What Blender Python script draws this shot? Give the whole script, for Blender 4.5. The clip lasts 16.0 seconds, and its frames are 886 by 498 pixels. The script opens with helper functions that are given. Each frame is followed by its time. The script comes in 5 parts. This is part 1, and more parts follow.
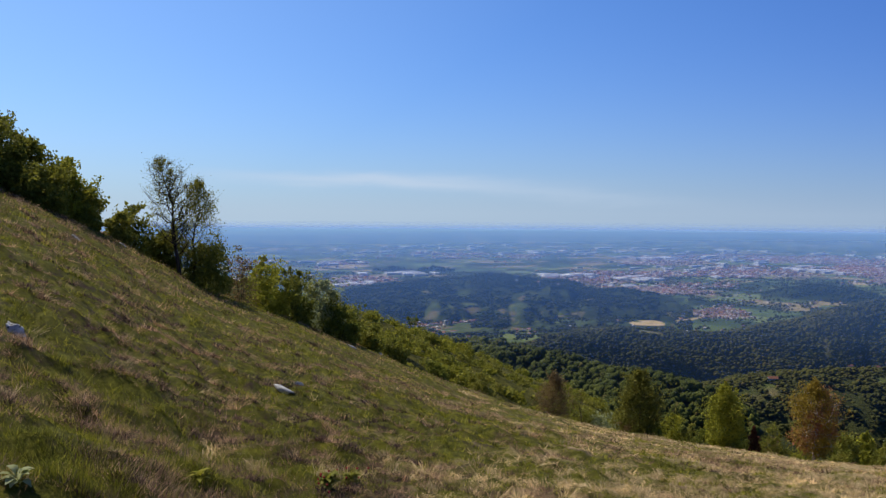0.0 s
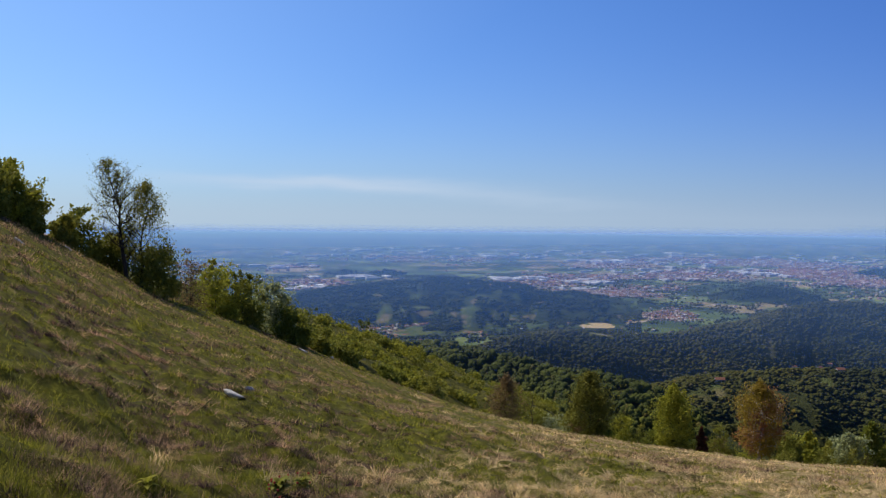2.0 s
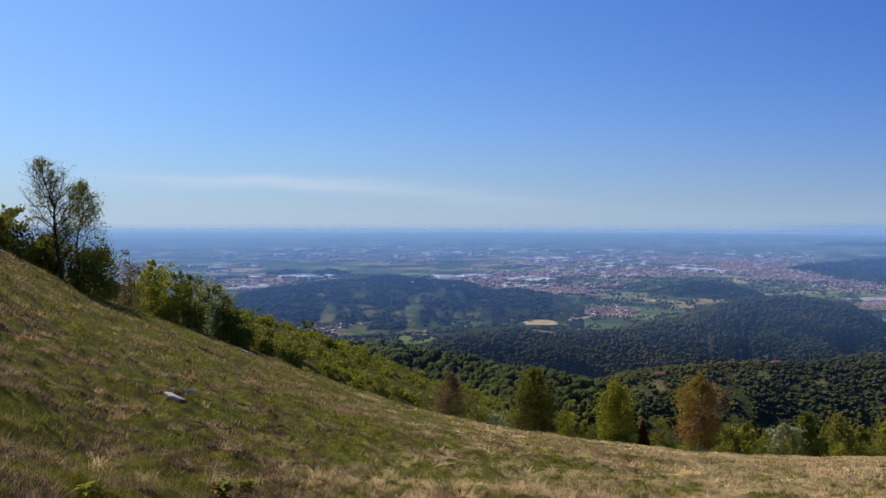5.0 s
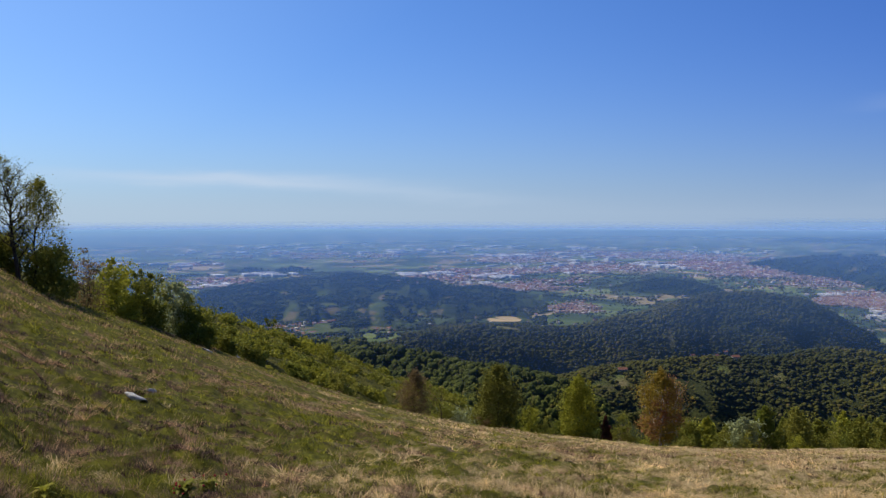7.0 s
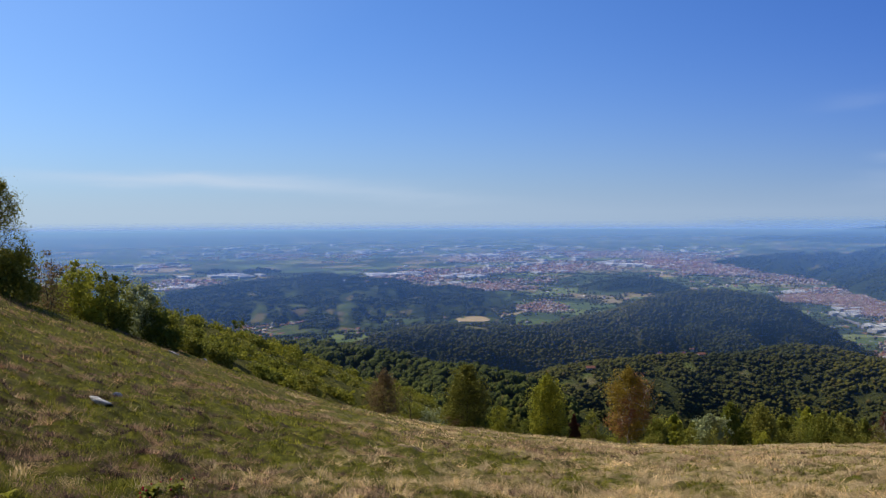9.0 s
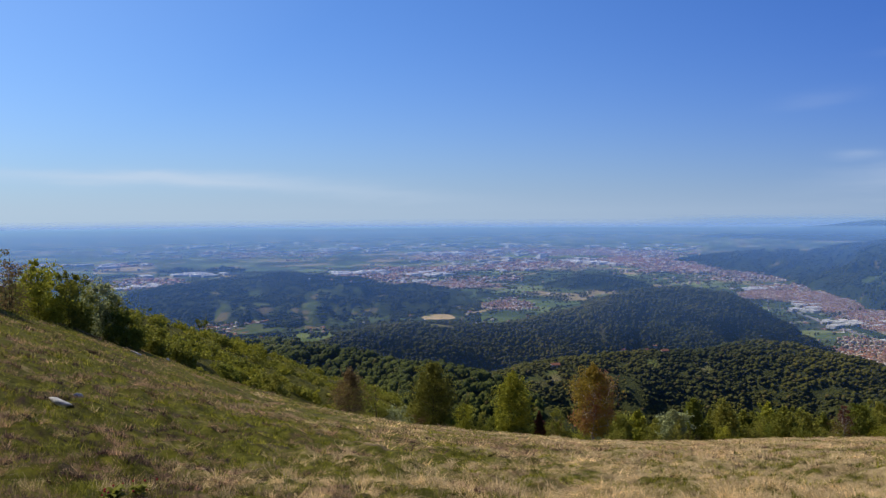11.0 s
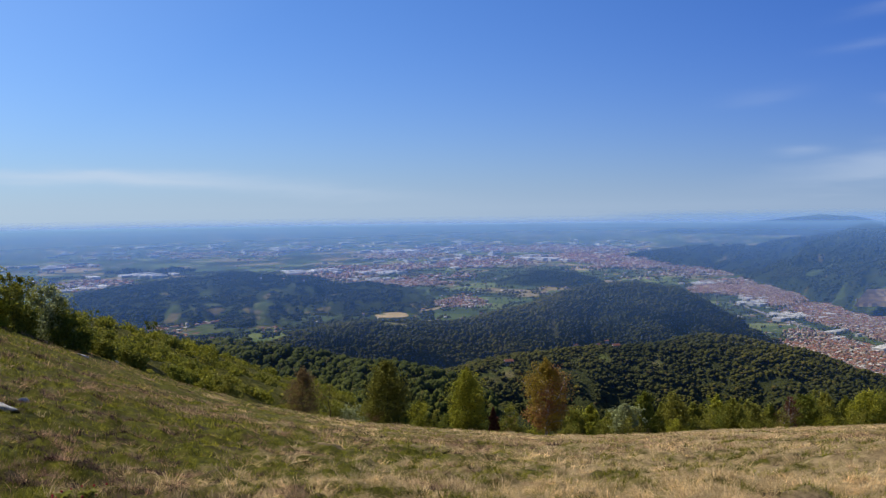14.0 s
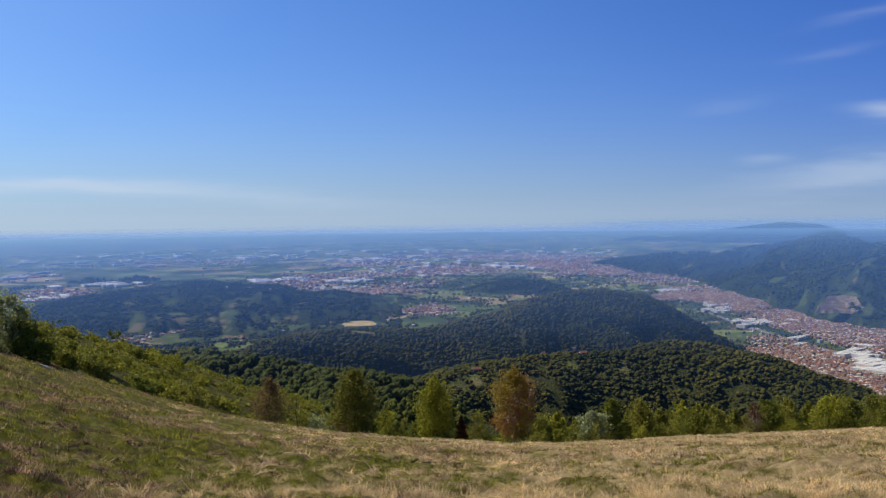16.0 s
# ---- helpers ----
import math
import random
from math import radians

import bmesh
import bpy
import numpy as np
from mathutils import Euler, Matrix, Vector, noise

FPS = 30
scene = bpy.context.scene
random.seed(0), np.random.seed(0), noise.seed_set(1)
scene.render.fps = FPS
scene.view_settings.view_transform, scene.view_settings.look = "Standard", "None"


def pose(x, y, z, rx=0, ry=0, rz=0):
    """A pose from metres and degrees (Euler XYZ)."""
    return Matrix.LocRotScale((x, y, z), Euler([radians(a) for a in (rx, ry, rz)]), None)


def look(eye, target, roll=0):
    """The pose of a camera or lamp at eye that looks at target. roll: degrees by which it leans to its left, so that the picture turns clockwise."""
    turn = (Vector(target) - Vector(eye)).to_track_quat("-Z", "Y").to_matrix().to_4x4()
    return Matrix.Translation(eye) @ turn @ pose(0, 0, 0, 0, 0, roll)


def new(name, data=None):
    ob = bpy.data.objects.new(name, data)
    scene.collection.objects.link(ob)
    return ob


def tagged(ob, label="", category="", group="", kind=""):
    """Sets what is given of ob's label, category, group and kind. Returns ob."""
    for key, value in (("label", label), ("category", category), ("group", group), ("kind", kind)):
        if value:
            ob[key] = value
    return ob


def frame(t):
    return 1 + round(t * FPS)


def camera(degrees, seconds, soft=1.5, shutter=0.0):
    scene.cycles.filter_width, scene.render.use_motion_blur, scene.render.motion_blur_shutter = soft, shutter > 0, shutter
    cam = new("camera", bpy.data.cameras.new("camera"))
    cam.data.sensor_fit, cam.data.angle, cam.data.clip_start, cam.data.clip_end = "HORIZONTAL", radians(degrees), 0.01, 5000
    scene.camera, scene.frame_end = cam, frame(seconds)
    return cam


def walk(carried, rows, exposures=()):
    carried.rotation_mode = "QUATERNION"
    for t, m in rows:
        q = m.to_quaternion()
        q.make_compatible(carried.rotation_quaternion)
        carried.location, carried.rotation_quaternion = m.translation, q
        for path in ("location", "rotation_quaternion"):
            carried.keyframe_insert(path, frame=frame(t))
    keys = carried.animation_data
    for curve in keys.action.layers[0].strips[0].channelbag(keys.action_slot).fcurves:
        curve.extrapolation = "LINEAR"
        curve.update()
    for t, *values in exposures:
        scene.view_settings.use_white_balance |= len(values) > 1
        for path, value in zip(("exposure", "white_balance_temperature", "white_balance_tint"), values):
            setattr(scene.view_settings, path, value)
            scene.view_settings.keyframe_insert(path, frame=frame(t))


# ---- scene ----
# The camera turns slowly to the right on one spot of a mountain meadow.
EYE = Vector((0.0, 0.0, 1.65))
cam = camera(52.0, 16.0, soft=1.3)
# seconds, turn to the left, tilt up, lean to the left
PATH = [
    (0.0, 9.430, -2.271, 0.293),
    (0.5, 8.663, -2.256, 0.343),
    (1.0, 7.799, -2.174, 0.374),
    (1.5, 7.035, -2.160, 0.399),
    (2.0, 6.402, -2.046, 0.412),
    (2.5, 5.973, -1.961, 0.413),
    (3.0, 5.523, -1.913, 0.397),
    (3.5, 4.919, -1.885, 0.357),
    (4.0, 4.263, -1.928, 0.288),
    (4.5, 3.526, -1.992, 0.187),
    (5.0, 2.846, -2.124, 0.068),
    (7.5, 0.058, -2.297, -0.063),
    (8.0, -0.425, -2.266, -0.155),
    (8.5, -0.922, -2.251, -0.217),
    (9.0, -1.447, -2.289, -0.278),
    (11.5, -4.100, -2.462, -0.358),
    (12.0, -4.530, -2.500, -0.435),
    (12.5, -5.005, -2.492, -0.514),
    (13.0, -5.496, -2.515, -0.596),
    (13.5, -6.054, -2.546, -0.667),
    (14.0, -6.610, -2.593, -0.731),
    (14.5, -7.183, -2.561, -0.778),
    (15.0, -7.725, -2.445, -0.802),
    (15.5, -8.271, -2.248, -0.799),
    (16.0, -8.667, -2.110, -0.767),
]


def aim(turn, tilt, lean):
    return pose(EYE.x, EYE.y, EYE.z, 90 + tilt, 0, turn) @ pose(0, 0, 0, 0, 0, lean)


walk(cam, [(t, aim(a, b, c)) for t, a, b, c in PATH])

# ---------------------------------------------------------------- light
SUN_AZ, SUN_EL = -58.0, 54.0
scene.view_settings.exposure = 0.0


def toward(az, el):
    a, e = radians(az), radians(el)
    return Vector((math.sin(a) * math.cos(e), math.cos(a) * math.cos(e), math.sin(e)))


def build_world():
    world = bpy.data.worlds.new("sky")
    scene.world = world
    world.use_nodes = True
    nt = world.node_tree
    nt.nodes.clear()
    n = nt.nodes.new
    sky = n("ShaderNodeTexSky")
    sky.sky_type, sky.sun_disc = "NISHITA", False
    sky.sun_elevation, sky.sun_rotation = radians(SUN_EL), radians(SUN_AZ % 360)
    sky.altitude, sky.air_density, sky.dust_density, sky.ozone_density = 900, 1.0, 0.5, 5.0
    co = n("ShaderNodeTexCoord")
    L = nt.links.new

    def calc(op, u, v=0.0, w=0.0):
        m = n("ShaderNodeMath")
        m.operation = op
        for i, q in enumerate((u, v, w)):
            if isinstance(q, bpy.types.NodeSocket):
                L(q, m.inputs[i])
            else:
                m.inputs[i].default_value = q
        return m.outputs[0]

    xyz = n("ShaderNodeSeparateXYZ")
    L(co.outputs["Generated"], xyz.inputs[0])
    az = calc("MULTIPLY", calc("ARCTAN2", xyz.outputs["X"], xyz.outputs["Y"]), 57.2958)
    el = calc("MULTIPLY", calc("ARCSINE", xyz.outputs["Z"]), 57.2958)
    grain = n("ShaderNodeTexNoise")
    stretch = n("ShaderNodeMapping")
    stretch.inputs["Scale"].default_value = (6.0, 6.0, 40.0)
    L(co.outputs["Generated"], stretch.inputs["Vector"])
    L(stretch.outputs[0], grain.inputs["Vector"])
    grain.inputs["Scale"].default_value, grain.inputs["Detail"].default_value = 2.0, 6

    def cloud(az0, el0, wide, high, tilt, strength):
        """A soft streak of thin cloud, frayed by the noise."""
        u = calc("DIVIDE", calc("SUBTRACT", az, az0), wide)
        v = calc("SUBTRACT", calc("SUBTRACT", el, el0), calc("MULTIPLY", calc("SUBTRACT", az, az0), tilt))
        v = calc("DIVIDE", calc("ADD", v, calc("MULTIPLY", calc("SUBTRACT", grain.outputs["Fac"], 0.5), high * 2.5)), high)
        d = calc("ADD", calc("MULTIPLY", u, u), calc("MULTIPLY", v, v))
        return calc("MULTIPLY", calc("EXPONENT", calc("MULTIPLY", d, -1.0)), strength)

    clouds = 0.0
    for streak in CLOUDS:
        clouds = calc("ADD", clouds, cloud(*streak))
    # the milky band low over the horizon
    haze = calc("MULTIPLY", calc("EXPONENT", calc("MULTIPLY", calc("MAXIMUM", el, 0.0), -0.26)), 0.85)
    mix = n("ShaderNodeMix")
    mix.data_type = "RGBA"
    white = n("ShaderNodeMix")
    white.data_type = "RGBA"
    white.inputs[7].default_value = (5.6, 6.5, 7.8, 1)
    # the sky pales towards the sun and deepens away from it
    dot = n("ShaderNodeVectorMath")
    dot.operation = "DOT_PRODUCT"
    dot.inputs[1].default_value = toward(SUN_AZ, SUN_EL)
    deep = n("ShaderNodeValToRGB")
    de = deep.color_ramp.elements
    de[0].position, de[0].color = 0.05, (0.16, 0.39, 0.96, 1)
    de[1].position, de[1].color = 0.85, (1.2, 1.3, 1.42, 1)
    e = de.new(0.5)
    e.color = (0.51, 0.77, 1.19, 1)
    # so does the milky band
    milk = n("ShaderNodeValToRGB")
    me = milk.color_ramp.elements
    me[0].position, me[0].color = 0.0, (3.3, 4.4, 6.1, 1)
    me[1].position, me[1].color = 0.52, (4.5, 5.7, 7.0, 1)
    L(dot.outputs["Value"], milk.inputs["Fac"])
    L(milk.outputs["Color"], mix.inputs[7])
    air = n("ShaderNodeMix")
    air.data_type, air.blend_type = "RGBA", "MULTIPLY"
    air.inputs[0].default_value = 1.0
    bg = n("ShaderNodeBackground")
    bg.inputs["Strength"].default_value = SKY
    out = n("ShaderNodeOutputWorld")
    L(haze, mix.inputs[0])
    L(clouds, white.inputs[0])
    L(mix.outputs[2], white.inputs[6])
    L(co.outputs["Generated"], dot.inputs[0])
    L(dot.outputs["Value"], deep.inputs["Fac"])
    L(sky.outputs[0], air.inputs[6])
    L(deep.outputs["Color"], air.inputs[7])
    L(air.outputs[2], mix.inputs[6])
    L(white.outputs[2], bg.inputs["Color"])
    L(bg.outputs[0], out.inputs[0])


SKY = 0.105
CLOUDS = (  # bearing, elevation, half width, half height, tilt, strength
    (-14.1, 2.04, 8.68, 0.36, -0.015, 0.55), (-3.3, 1.28, 7.59, 0.44, -0.07, 0.26), (34, 2.22, 5.97, 0.87, 0.12, 0.4), (35, 5.55, 1.74, 0.38, -0.1, 0.5), (28.2, 3.16, 1.3, 0.27, 0.0, 0.2),
    (31.8, 8.98, 2.17, 0.27, 0.1, 0.1), (33.9, 11.11, 2.71, 0.33, 0.15, 0.12), (26, 6.29, 2.17, 0.44, 0.1, 0.08),
)
build_world()
sun = new("sun", bpy.data.lights.new("sun", "SUN"))
sun.data.energy, sun.data.angle, sun.data.color = 4.8, radians(0.53), (1.0, 0.90, 0.74)
sun.matrix_world = look(EYE + 200 * toward(SUN_AZ, SUN_EL), EYE)

# ---------------------------------------------------------------- shape of the land
FAR = 4850.0  # the distance is drawn in towards this radius, with its directions kept


def drawn_in(p):
    """Places in true metres, drawn in about the eye so that 40 km lie within 5 km."""
    v = np.asarray(p, float) - np.array(EYE)
    d = np.linalg.norm(v, axis=-1, keepdims=True) + 1e-9
    return np.array(EYE) + v * (FAR * (1 - np.exp(-d / FAR)) / d)


def vnoise(x, y, seed=0):
    """Smooth value noise on a unit lattice, from -1 to 1."""
    x, y = np.asarray(x, float), np.asarray(y, float)
    xi, yi = np.floor(x).astype(np.int64), np.floor(y).astype(np.int64)
    fx, fy = x - xi, y - yi
    fx, fy = fx * fx * (3 - 2 * fx), fy * fy * (3 - 2 * fy)

    def h(a, b):
        k = (a * 374761393 + b * 668265263 + seed * 974634777) & 0xFFFFFFFF
        k = ((k ^ (k >> 13)) * 1274126177) & 0xFFFFFFFF
        return ((k ^ (k >> 16)) & 0xFFFF) / 32767.5 - 1

    return (h(xi, yi) * (1 - fx) + h(xi + 1, yi) * fx) * (1 - fy) + (h(xi, yi + 1) * (1 - fx) + h(xi + 1, yi + 1) * fx) * fy


def fbm(x, y, seed=0, octaves=4):
    return sum(vnoise(x * 2**k, y * 2**k, seed + k) * 0.5**k for k in range(octaves))


# the meadow: by bearing, the elevation and distance of its far edge, and how far it bulges under the feet
EDGE_AZ = [-180, -90, -48, -35.3, -31.4, -27.5, -23.5, -19.4, -15.1, -9.8, -5.1, 0.5, 5.5, 12.6, 19.7, 28.0, 34.7, 48, 90, 180]
EDGE_EL = [6, 8, 4, 1.18, -0.58, -2.8, -5.03, -6.52, -8.21, -10.34, -11.93, -13.15, -13.74, -14.23, -13.92, -13.07, -12.27, -10, -4, 6]
EDGE_R = [70, 60, 44, 44, 46, 50, 54, 58, 62, 70, 77, 85, 91, 100, 112, 128, 140, 150, 90, 70]
BULGE = [0.0, -1.0, -2.0, -2.2, -2.1, -1.9, -1.7, -1.4, -1.0, -0.4, 0.1, 0.5, 0.7, 0.85, 0.9, 0.9, 0.9, 0.6, 0.2, 0.0]


def edge_r(az):
    return np.interp(az, EDGE_AZ, EDGE_R)


def meadow_height(az, r):
    D, A = edge_r(az), np.interp(az, EDGE_AZ, BULGE)
    slope = (D * np.tan(np.radians(-np.interp(az, EDGE_AZ, EDGE_EL))) - EYE.z + A) / D
    over = np.maximum(r - D, 0)
    return -slope * r + A * (1 - np.exp(-r / 10)) - 0.5 * over * over / (over + 9)


# crest lines: bearing, elevation from the eye, distance; then flank slope, roundness, roughness, kind of cover
MEADOW, SCRUB, WOOD, FARWOOD, PLAIN = range(5)
CRESTS = [
    ("scrub_spur", [(-32.5, -1.65, 75), (-26.1, -3.36, 85), (-17.5, -5.89, 105), (-12, -7.59, 135), (-8.8, -8.98, 155), (-5.5, -10.3, 180), (-1.7, -11.95, 210), (2.2, -14.13, 235)], 0.5, 6, 1.2, SCRUB),
    ("beech_ridge", [(-17.5, -7.09, 1060), (-10.5, -8.81, 1010), (-9.2, -8.38, 1000), (-6.6, -8.28, 970), (-3.2, -8.94, 920), (0.6, -9.77, 870), (3.5, -10.04, 830), (5.2, -10.53, 810), (6.7, -11.61, 790), (7.9, -14, 780)], 0.5, 20, 8, WOOD),
    ("right_hill", [(5.4, -10.86, 1250), (9.2, -10.07, 1320), (10.9, -9.56, 1390), (14.2, -9.04, 1450), (16.4, -8.85, 1480), (19.7, -8.71, 1530), (21.5, -8.25, 1570), (22.9, -8.01, 1580), (24.5, -8.1, 1600), (26.5, -8.5, 1620), (28.1, -9.07, 1650), (29.6, -9.85, 1680), (32.4, -11.04, 1730), (36.8, -12.97, 1780)], 0.36, 35, 12, WOOD),
    ("middle_hill", [(-6.6, -9.1, 2040), (-4.2, -8.34, 2070), (-2.4, -7.74, 2140), (-0, -7.26, 2210), (2.8, -7.09, 2280), (5.6, -7.25, 2350), (8.5, -7.18, 2420), (10.2, -6.67, 2480), (12.8, -6.05, 2550), (14.9, -5.27, 2650), (16.4, -4.92, 2690), (18.4, -4.8, 2760), (20.2, -5, 2790), (21.5, -5.69, 2800), (23.2, -6.87, 2820), (24.3, -7.56, 2820), (26.7, -9.53, 2830)], 0.58, 70, 20, WOOD),
    ("left_hill", [(-19.6, -6.75, 4270), (-15.2, -5.71, 4340), (-13, -5.45, 4410), (-11, -5.05, 4480), (-9.1, -4.5, 4550), (-7.7, -4.25, 4550), (-6.5, -3.74, 4550), (-5.6, -4.3, 4550), (-4.4, -4.95, 4550), (-2.4, -6.0, 4480), (-0, -6.9, 4340), (2.2, -7.5, 4200)], 0.13, 25, 26, FARWOOD),
    ("town_hill", [(7.1, -5.71, 5310), (9.2, -4.93, 5310), (11.4, -4.36, 5310), (12.9, -3.97, 5310), (14.3, -4.12, 5250), (16.4, -4.87, 5120), (18.5, -5.61, 5000)], 0.3, 70, 20, FARWOOD),
    ("small_hill", [(-14.4, -3.97, 7000), (-12.4, -3.35, 7000), (-11.3, -3.72, 7000), (-10, -3.35, 7000), (-8.3, -4.07, 7000)], 0.24, 60, 8, FARWOOD),
    ("valley_mountain", [(16.7, -3.28, 8400), (19.2, -2.82, 8000), (21.6, -2.53, 7500), (23.2, -2.36, 7000), (25.5, -2.35, 6700), (27.8, -2.02, 6300), (29.6, -1.77, 6000), (30.9, -1.59, 5750), (31.8, -1.12, 5600), (32.7, -1.64, 5450), (33.6, -1.96, 5300), (35.7, -1.66, 5200), (40.7, -0.79, 5200), (52.7, -0.36, 5200)], 0.5, 60, 34, FARWOOD),
    ("valley_side", [(23.7, -4.14, 6450), (26.4, -3.84, 5600), (28.4, -3.76, 5000), (30.3, -3.69, 4650), (31.8, -3.4, 4450), (33.2, -2.79, 4300), (34.6, -2.4, 4200), (40.8, -1.61, 4250), (52.7, -0.97, 4300)], 0.66, 60, 30, FARWOOD),
    ("far_mountains", [(17.4, -1.89, 15500), (19.2, -1.65, 15500), (21.2, -1.33, 15500), (22.2, -1.47, 15500), (24.6, -1.18, 15500), (26.2, -0.94, 15000), (27.8, -0.80, 15000), (29.1, -0.59, 15000), (30.6, -0.67, 15000), (32.1, -1.03, 15000), (34.6, -1.17, 15000), (42.7, -0.28, 15000)], 0.2, 150, 60, FARWOOD),
]
PLAIN_Z = EYE.z - 445.0


def crest_height(pts, flank, rounded, x, y):
    az, el, r = np.radians([p[0] for p in pts]), np.radians([p[1] for p in pts]), np.array([p[2] for p in pts], float)
    cx, cy, cz = r * np.sin(az), r * np.cos(az), EYE.z + r * np.tan(el) - np.interp(r, [3500, 4500], [0, 8])
    best, top = np.full(x.shape, -1e9), np.full(x.shape, 0.0)
    for k in range(len(pts) - 1):
        dx, dy = cx[k + 1] - cx[k], cy[k + 1] - cy[k]
        t = np.clip(((x - cx[k]) * dx + (y - cy[k]) * dy) / (dx * dx + dy * dy), 0, 1)
        d = np.hypot(x - cx[k] - t * dx, y - cy[k] - t * dy)
        crest = cz[k] + t * (cz[k + 1] - cz[k])
        h = crest - flank * (np.sqrt(d * d + rounded * rounded) - rounded)
        best, top = np.maximum(best, h), np.where(h > best, crest, top)
    return best, np.clip(top - best, 0, 250)


def land(x, y):
    """Height of the land at true places, and what covers it."""
    x, y = np.asarray(x, float), np.asarray(y, float)
    r, az = np.hypot(x, y), np.degrees(np.arctan2(x, y))
    ripple = np.clip(r / 6, 0, 1)
    z = meadow_height(az, r) + ripple * (0.10 * fbm(x / 2.3, y / 2.3, 3, 3) + 0.12 * vnoise(x / 9, y / 9, 9) + 0.05 * np.clip(2 - r / 25, 0, 1) * fbm(x / 0.7, y / 0.7, 13, 2))
    # hummocks of the turf
    u, v = 0.8 * x + 0.6 * y, 0.8 * y - 0.6 * x
    z = z + ripple * np.clip(1.5 - r / 40, 0, 1) * (0.22 * np.clip(vnoise(u / 0.55, v / 0.55, 201) - 0.1, 0, 1) + 0.10 * np.clip(vnoise(u / 0.3, v / 0.3, 203), 0, 1))
    cover = np.where(r > edge_r(az) + 3, SCRUB, MEADOW)
    for n, (_, pts, flank, rounded, rough, kind) in enumerate(CRESTS):
        c, below = crest_height(pts, flank, rounded, x, y)
        size = 6.0 * rough
        c = c + rough * 0.5 * fbm(x / size, y / size, 20 + n, 3) * (0.2 + 0.8 * np.clip(below / (3 * rough), 0, 1))
        if kind in (WOOD, FARWOOD):  # gullies that deepen down the flanks
            wide = 60 + 9 * rough
            c = c - 0.75 * below * np.clip(1 - 2.2 * np.abs(fbm(x / wide, y / wide, 40 + n, 2)), 0, 1)
            c = c - 0.25 * below * np.clip(1 - 2.6 * np.abs(fbm(x / wide * 2.3, y / wide * 2.3, 340 + n, 2)), 0, 1)
        if _ in ("valley_mountain", "valley_side"):  # their feet end where the valley floor begins
            floor_r = np.interp(az, [17, 19.4, 21.8, 26.7, 28.8, 30.0, 32.0, 34.2, 40], [7600, 7050, 6500, 5090, 4470, 4110, 3840, 3640, 3500])
            c = c - 0.6 * np.clip(floor_r + 60 + 60 * fbm(x / 300, y / 300, 61, 3) - r, 0, 4000)
        over = c > z
        z, cover = np.where(over, c, z), np.where(over, kind, cover)
    plain = PLAIN_Z + 3 * fbm(x / 300, y / 300, 50, 2)
    over = plain > z
    return np.where(over, plain, z), np.where(over, PLAIN, cover)


def ground_at(az, r):
    a = np.radians(az)
    x, y = r * np.sin(a), r * np.cos(a)
    return np.stack([x, y, land(x, y)[0]], -1)


# where the built-up land lies: bearing, elevation seen, width in bearing, width in elevation, strength
TOWNS = [
    (33.6, -8.76, 4.88, 2.07, 1.0), (30.4, -6.55, 3.47, 0.76, 1.0), (27.7, -5.5, 2.82, 0.6, 1.0), (25, -4.89, 2.82, 0.55, 0.95), (22.3, -4.05, 2.82, 0.44, 0.9),
    (19.6, -3.64, 3.25, 0.33, 0.8), (15.3, -3.24, 4.34, 0.33, 0.8), (9.8, -3.5, 4.88, 0.38, 0.75), (7.6, -5.92, 1.84, 0.38, 0.9), (4.9, -4.63, 3.25, 0.44, 0.65),
    (-1.1, -4.3, 3.8, 0.38, 0.8), (3.3, -3.75, 4.34, 0.33, 0.7), (-14.7, -4.29, 2.39, 0.38, 0.8), (-8.2, -6.91, 2.39, 0.49, 0.5), (-3.9, -7.25, 1.95, 0.44, 0.45),
    (13.1, -2.71, 6.51, 0.27, 0.75), (4.3, -2.88, 5.42, 0.27, 0.55), (-6.6, -2.77, 5.42, 0.24, 0.4), (-0, -5.94, 3.25, 0.33, 0.3), (-17.4, -3.39, 4.34, 0.33, 0.5),
]


def built_up(x, y, z):
    r, az = np.hypot(x, y), np.degrees(np.arctan2(x, y))
    el = np.degrees(np.arctan2(z - EYE.z, r))
    d = np.zeros(np.shape(x))
    for a, e, wa, we, s in TOWNS:
        d = np.maximum(d, s * np.exp(-(((az - a) / wa) ** 2 + ((el - e) / we) ** 2)))
    return d


def sight(az, el, start=150.0):
    """The first ground met along a bearing and elevation from the eye, beyond a distance."""
    r = np.geomspace(start, 30000, 900)
    p = ground_at(np.full(r.shape, float(az)), r)
    under = p[:, 2] > EYE.z + r * math.tan(radians(el))
    k = int(np.argmax(under)) if under.any() else len(r) - 1
    return p[k], float(r[k])


def skyline():
    """For a grid of bearings and distances, the highest elevation of the land up to there."""
    az, r = np.linspace(-40, 40, 321), np.geomspace(20, 30000, 520)
    A, R = np.meshgrid(np.radians(az), r, indexing="ij")
    z = land(R * np.sin(A), R * np.cos(A))[0]
    return az, np.log(r), np.maximum.accumulate(np.degrees(np.arctan2(z - EYE.z, R)), 1)


SKYLINE = skyline()


def in_sight(x, y, top):
    """Whether the tops of things at these places show over the land before them."""
    az, lr, hide = SKYLINE
    r = np.hypot(x, y)
    i = np.clip(np.round((np.degrees(np.arctan2(x, y)) - az[0]) / (az[1] - az[0])).astype(int), 0, len(az) - 1)
    j = np.clip(((np.log(r) - lr[0]) / (lr[1] - lr[0]) - 2).astype(int), 0, len(lr) - 1)
    return np.degrees(np.arctan2(top - EYE.z, r)) > hide[i, j]

# ---------------------------------------------------------------- materials


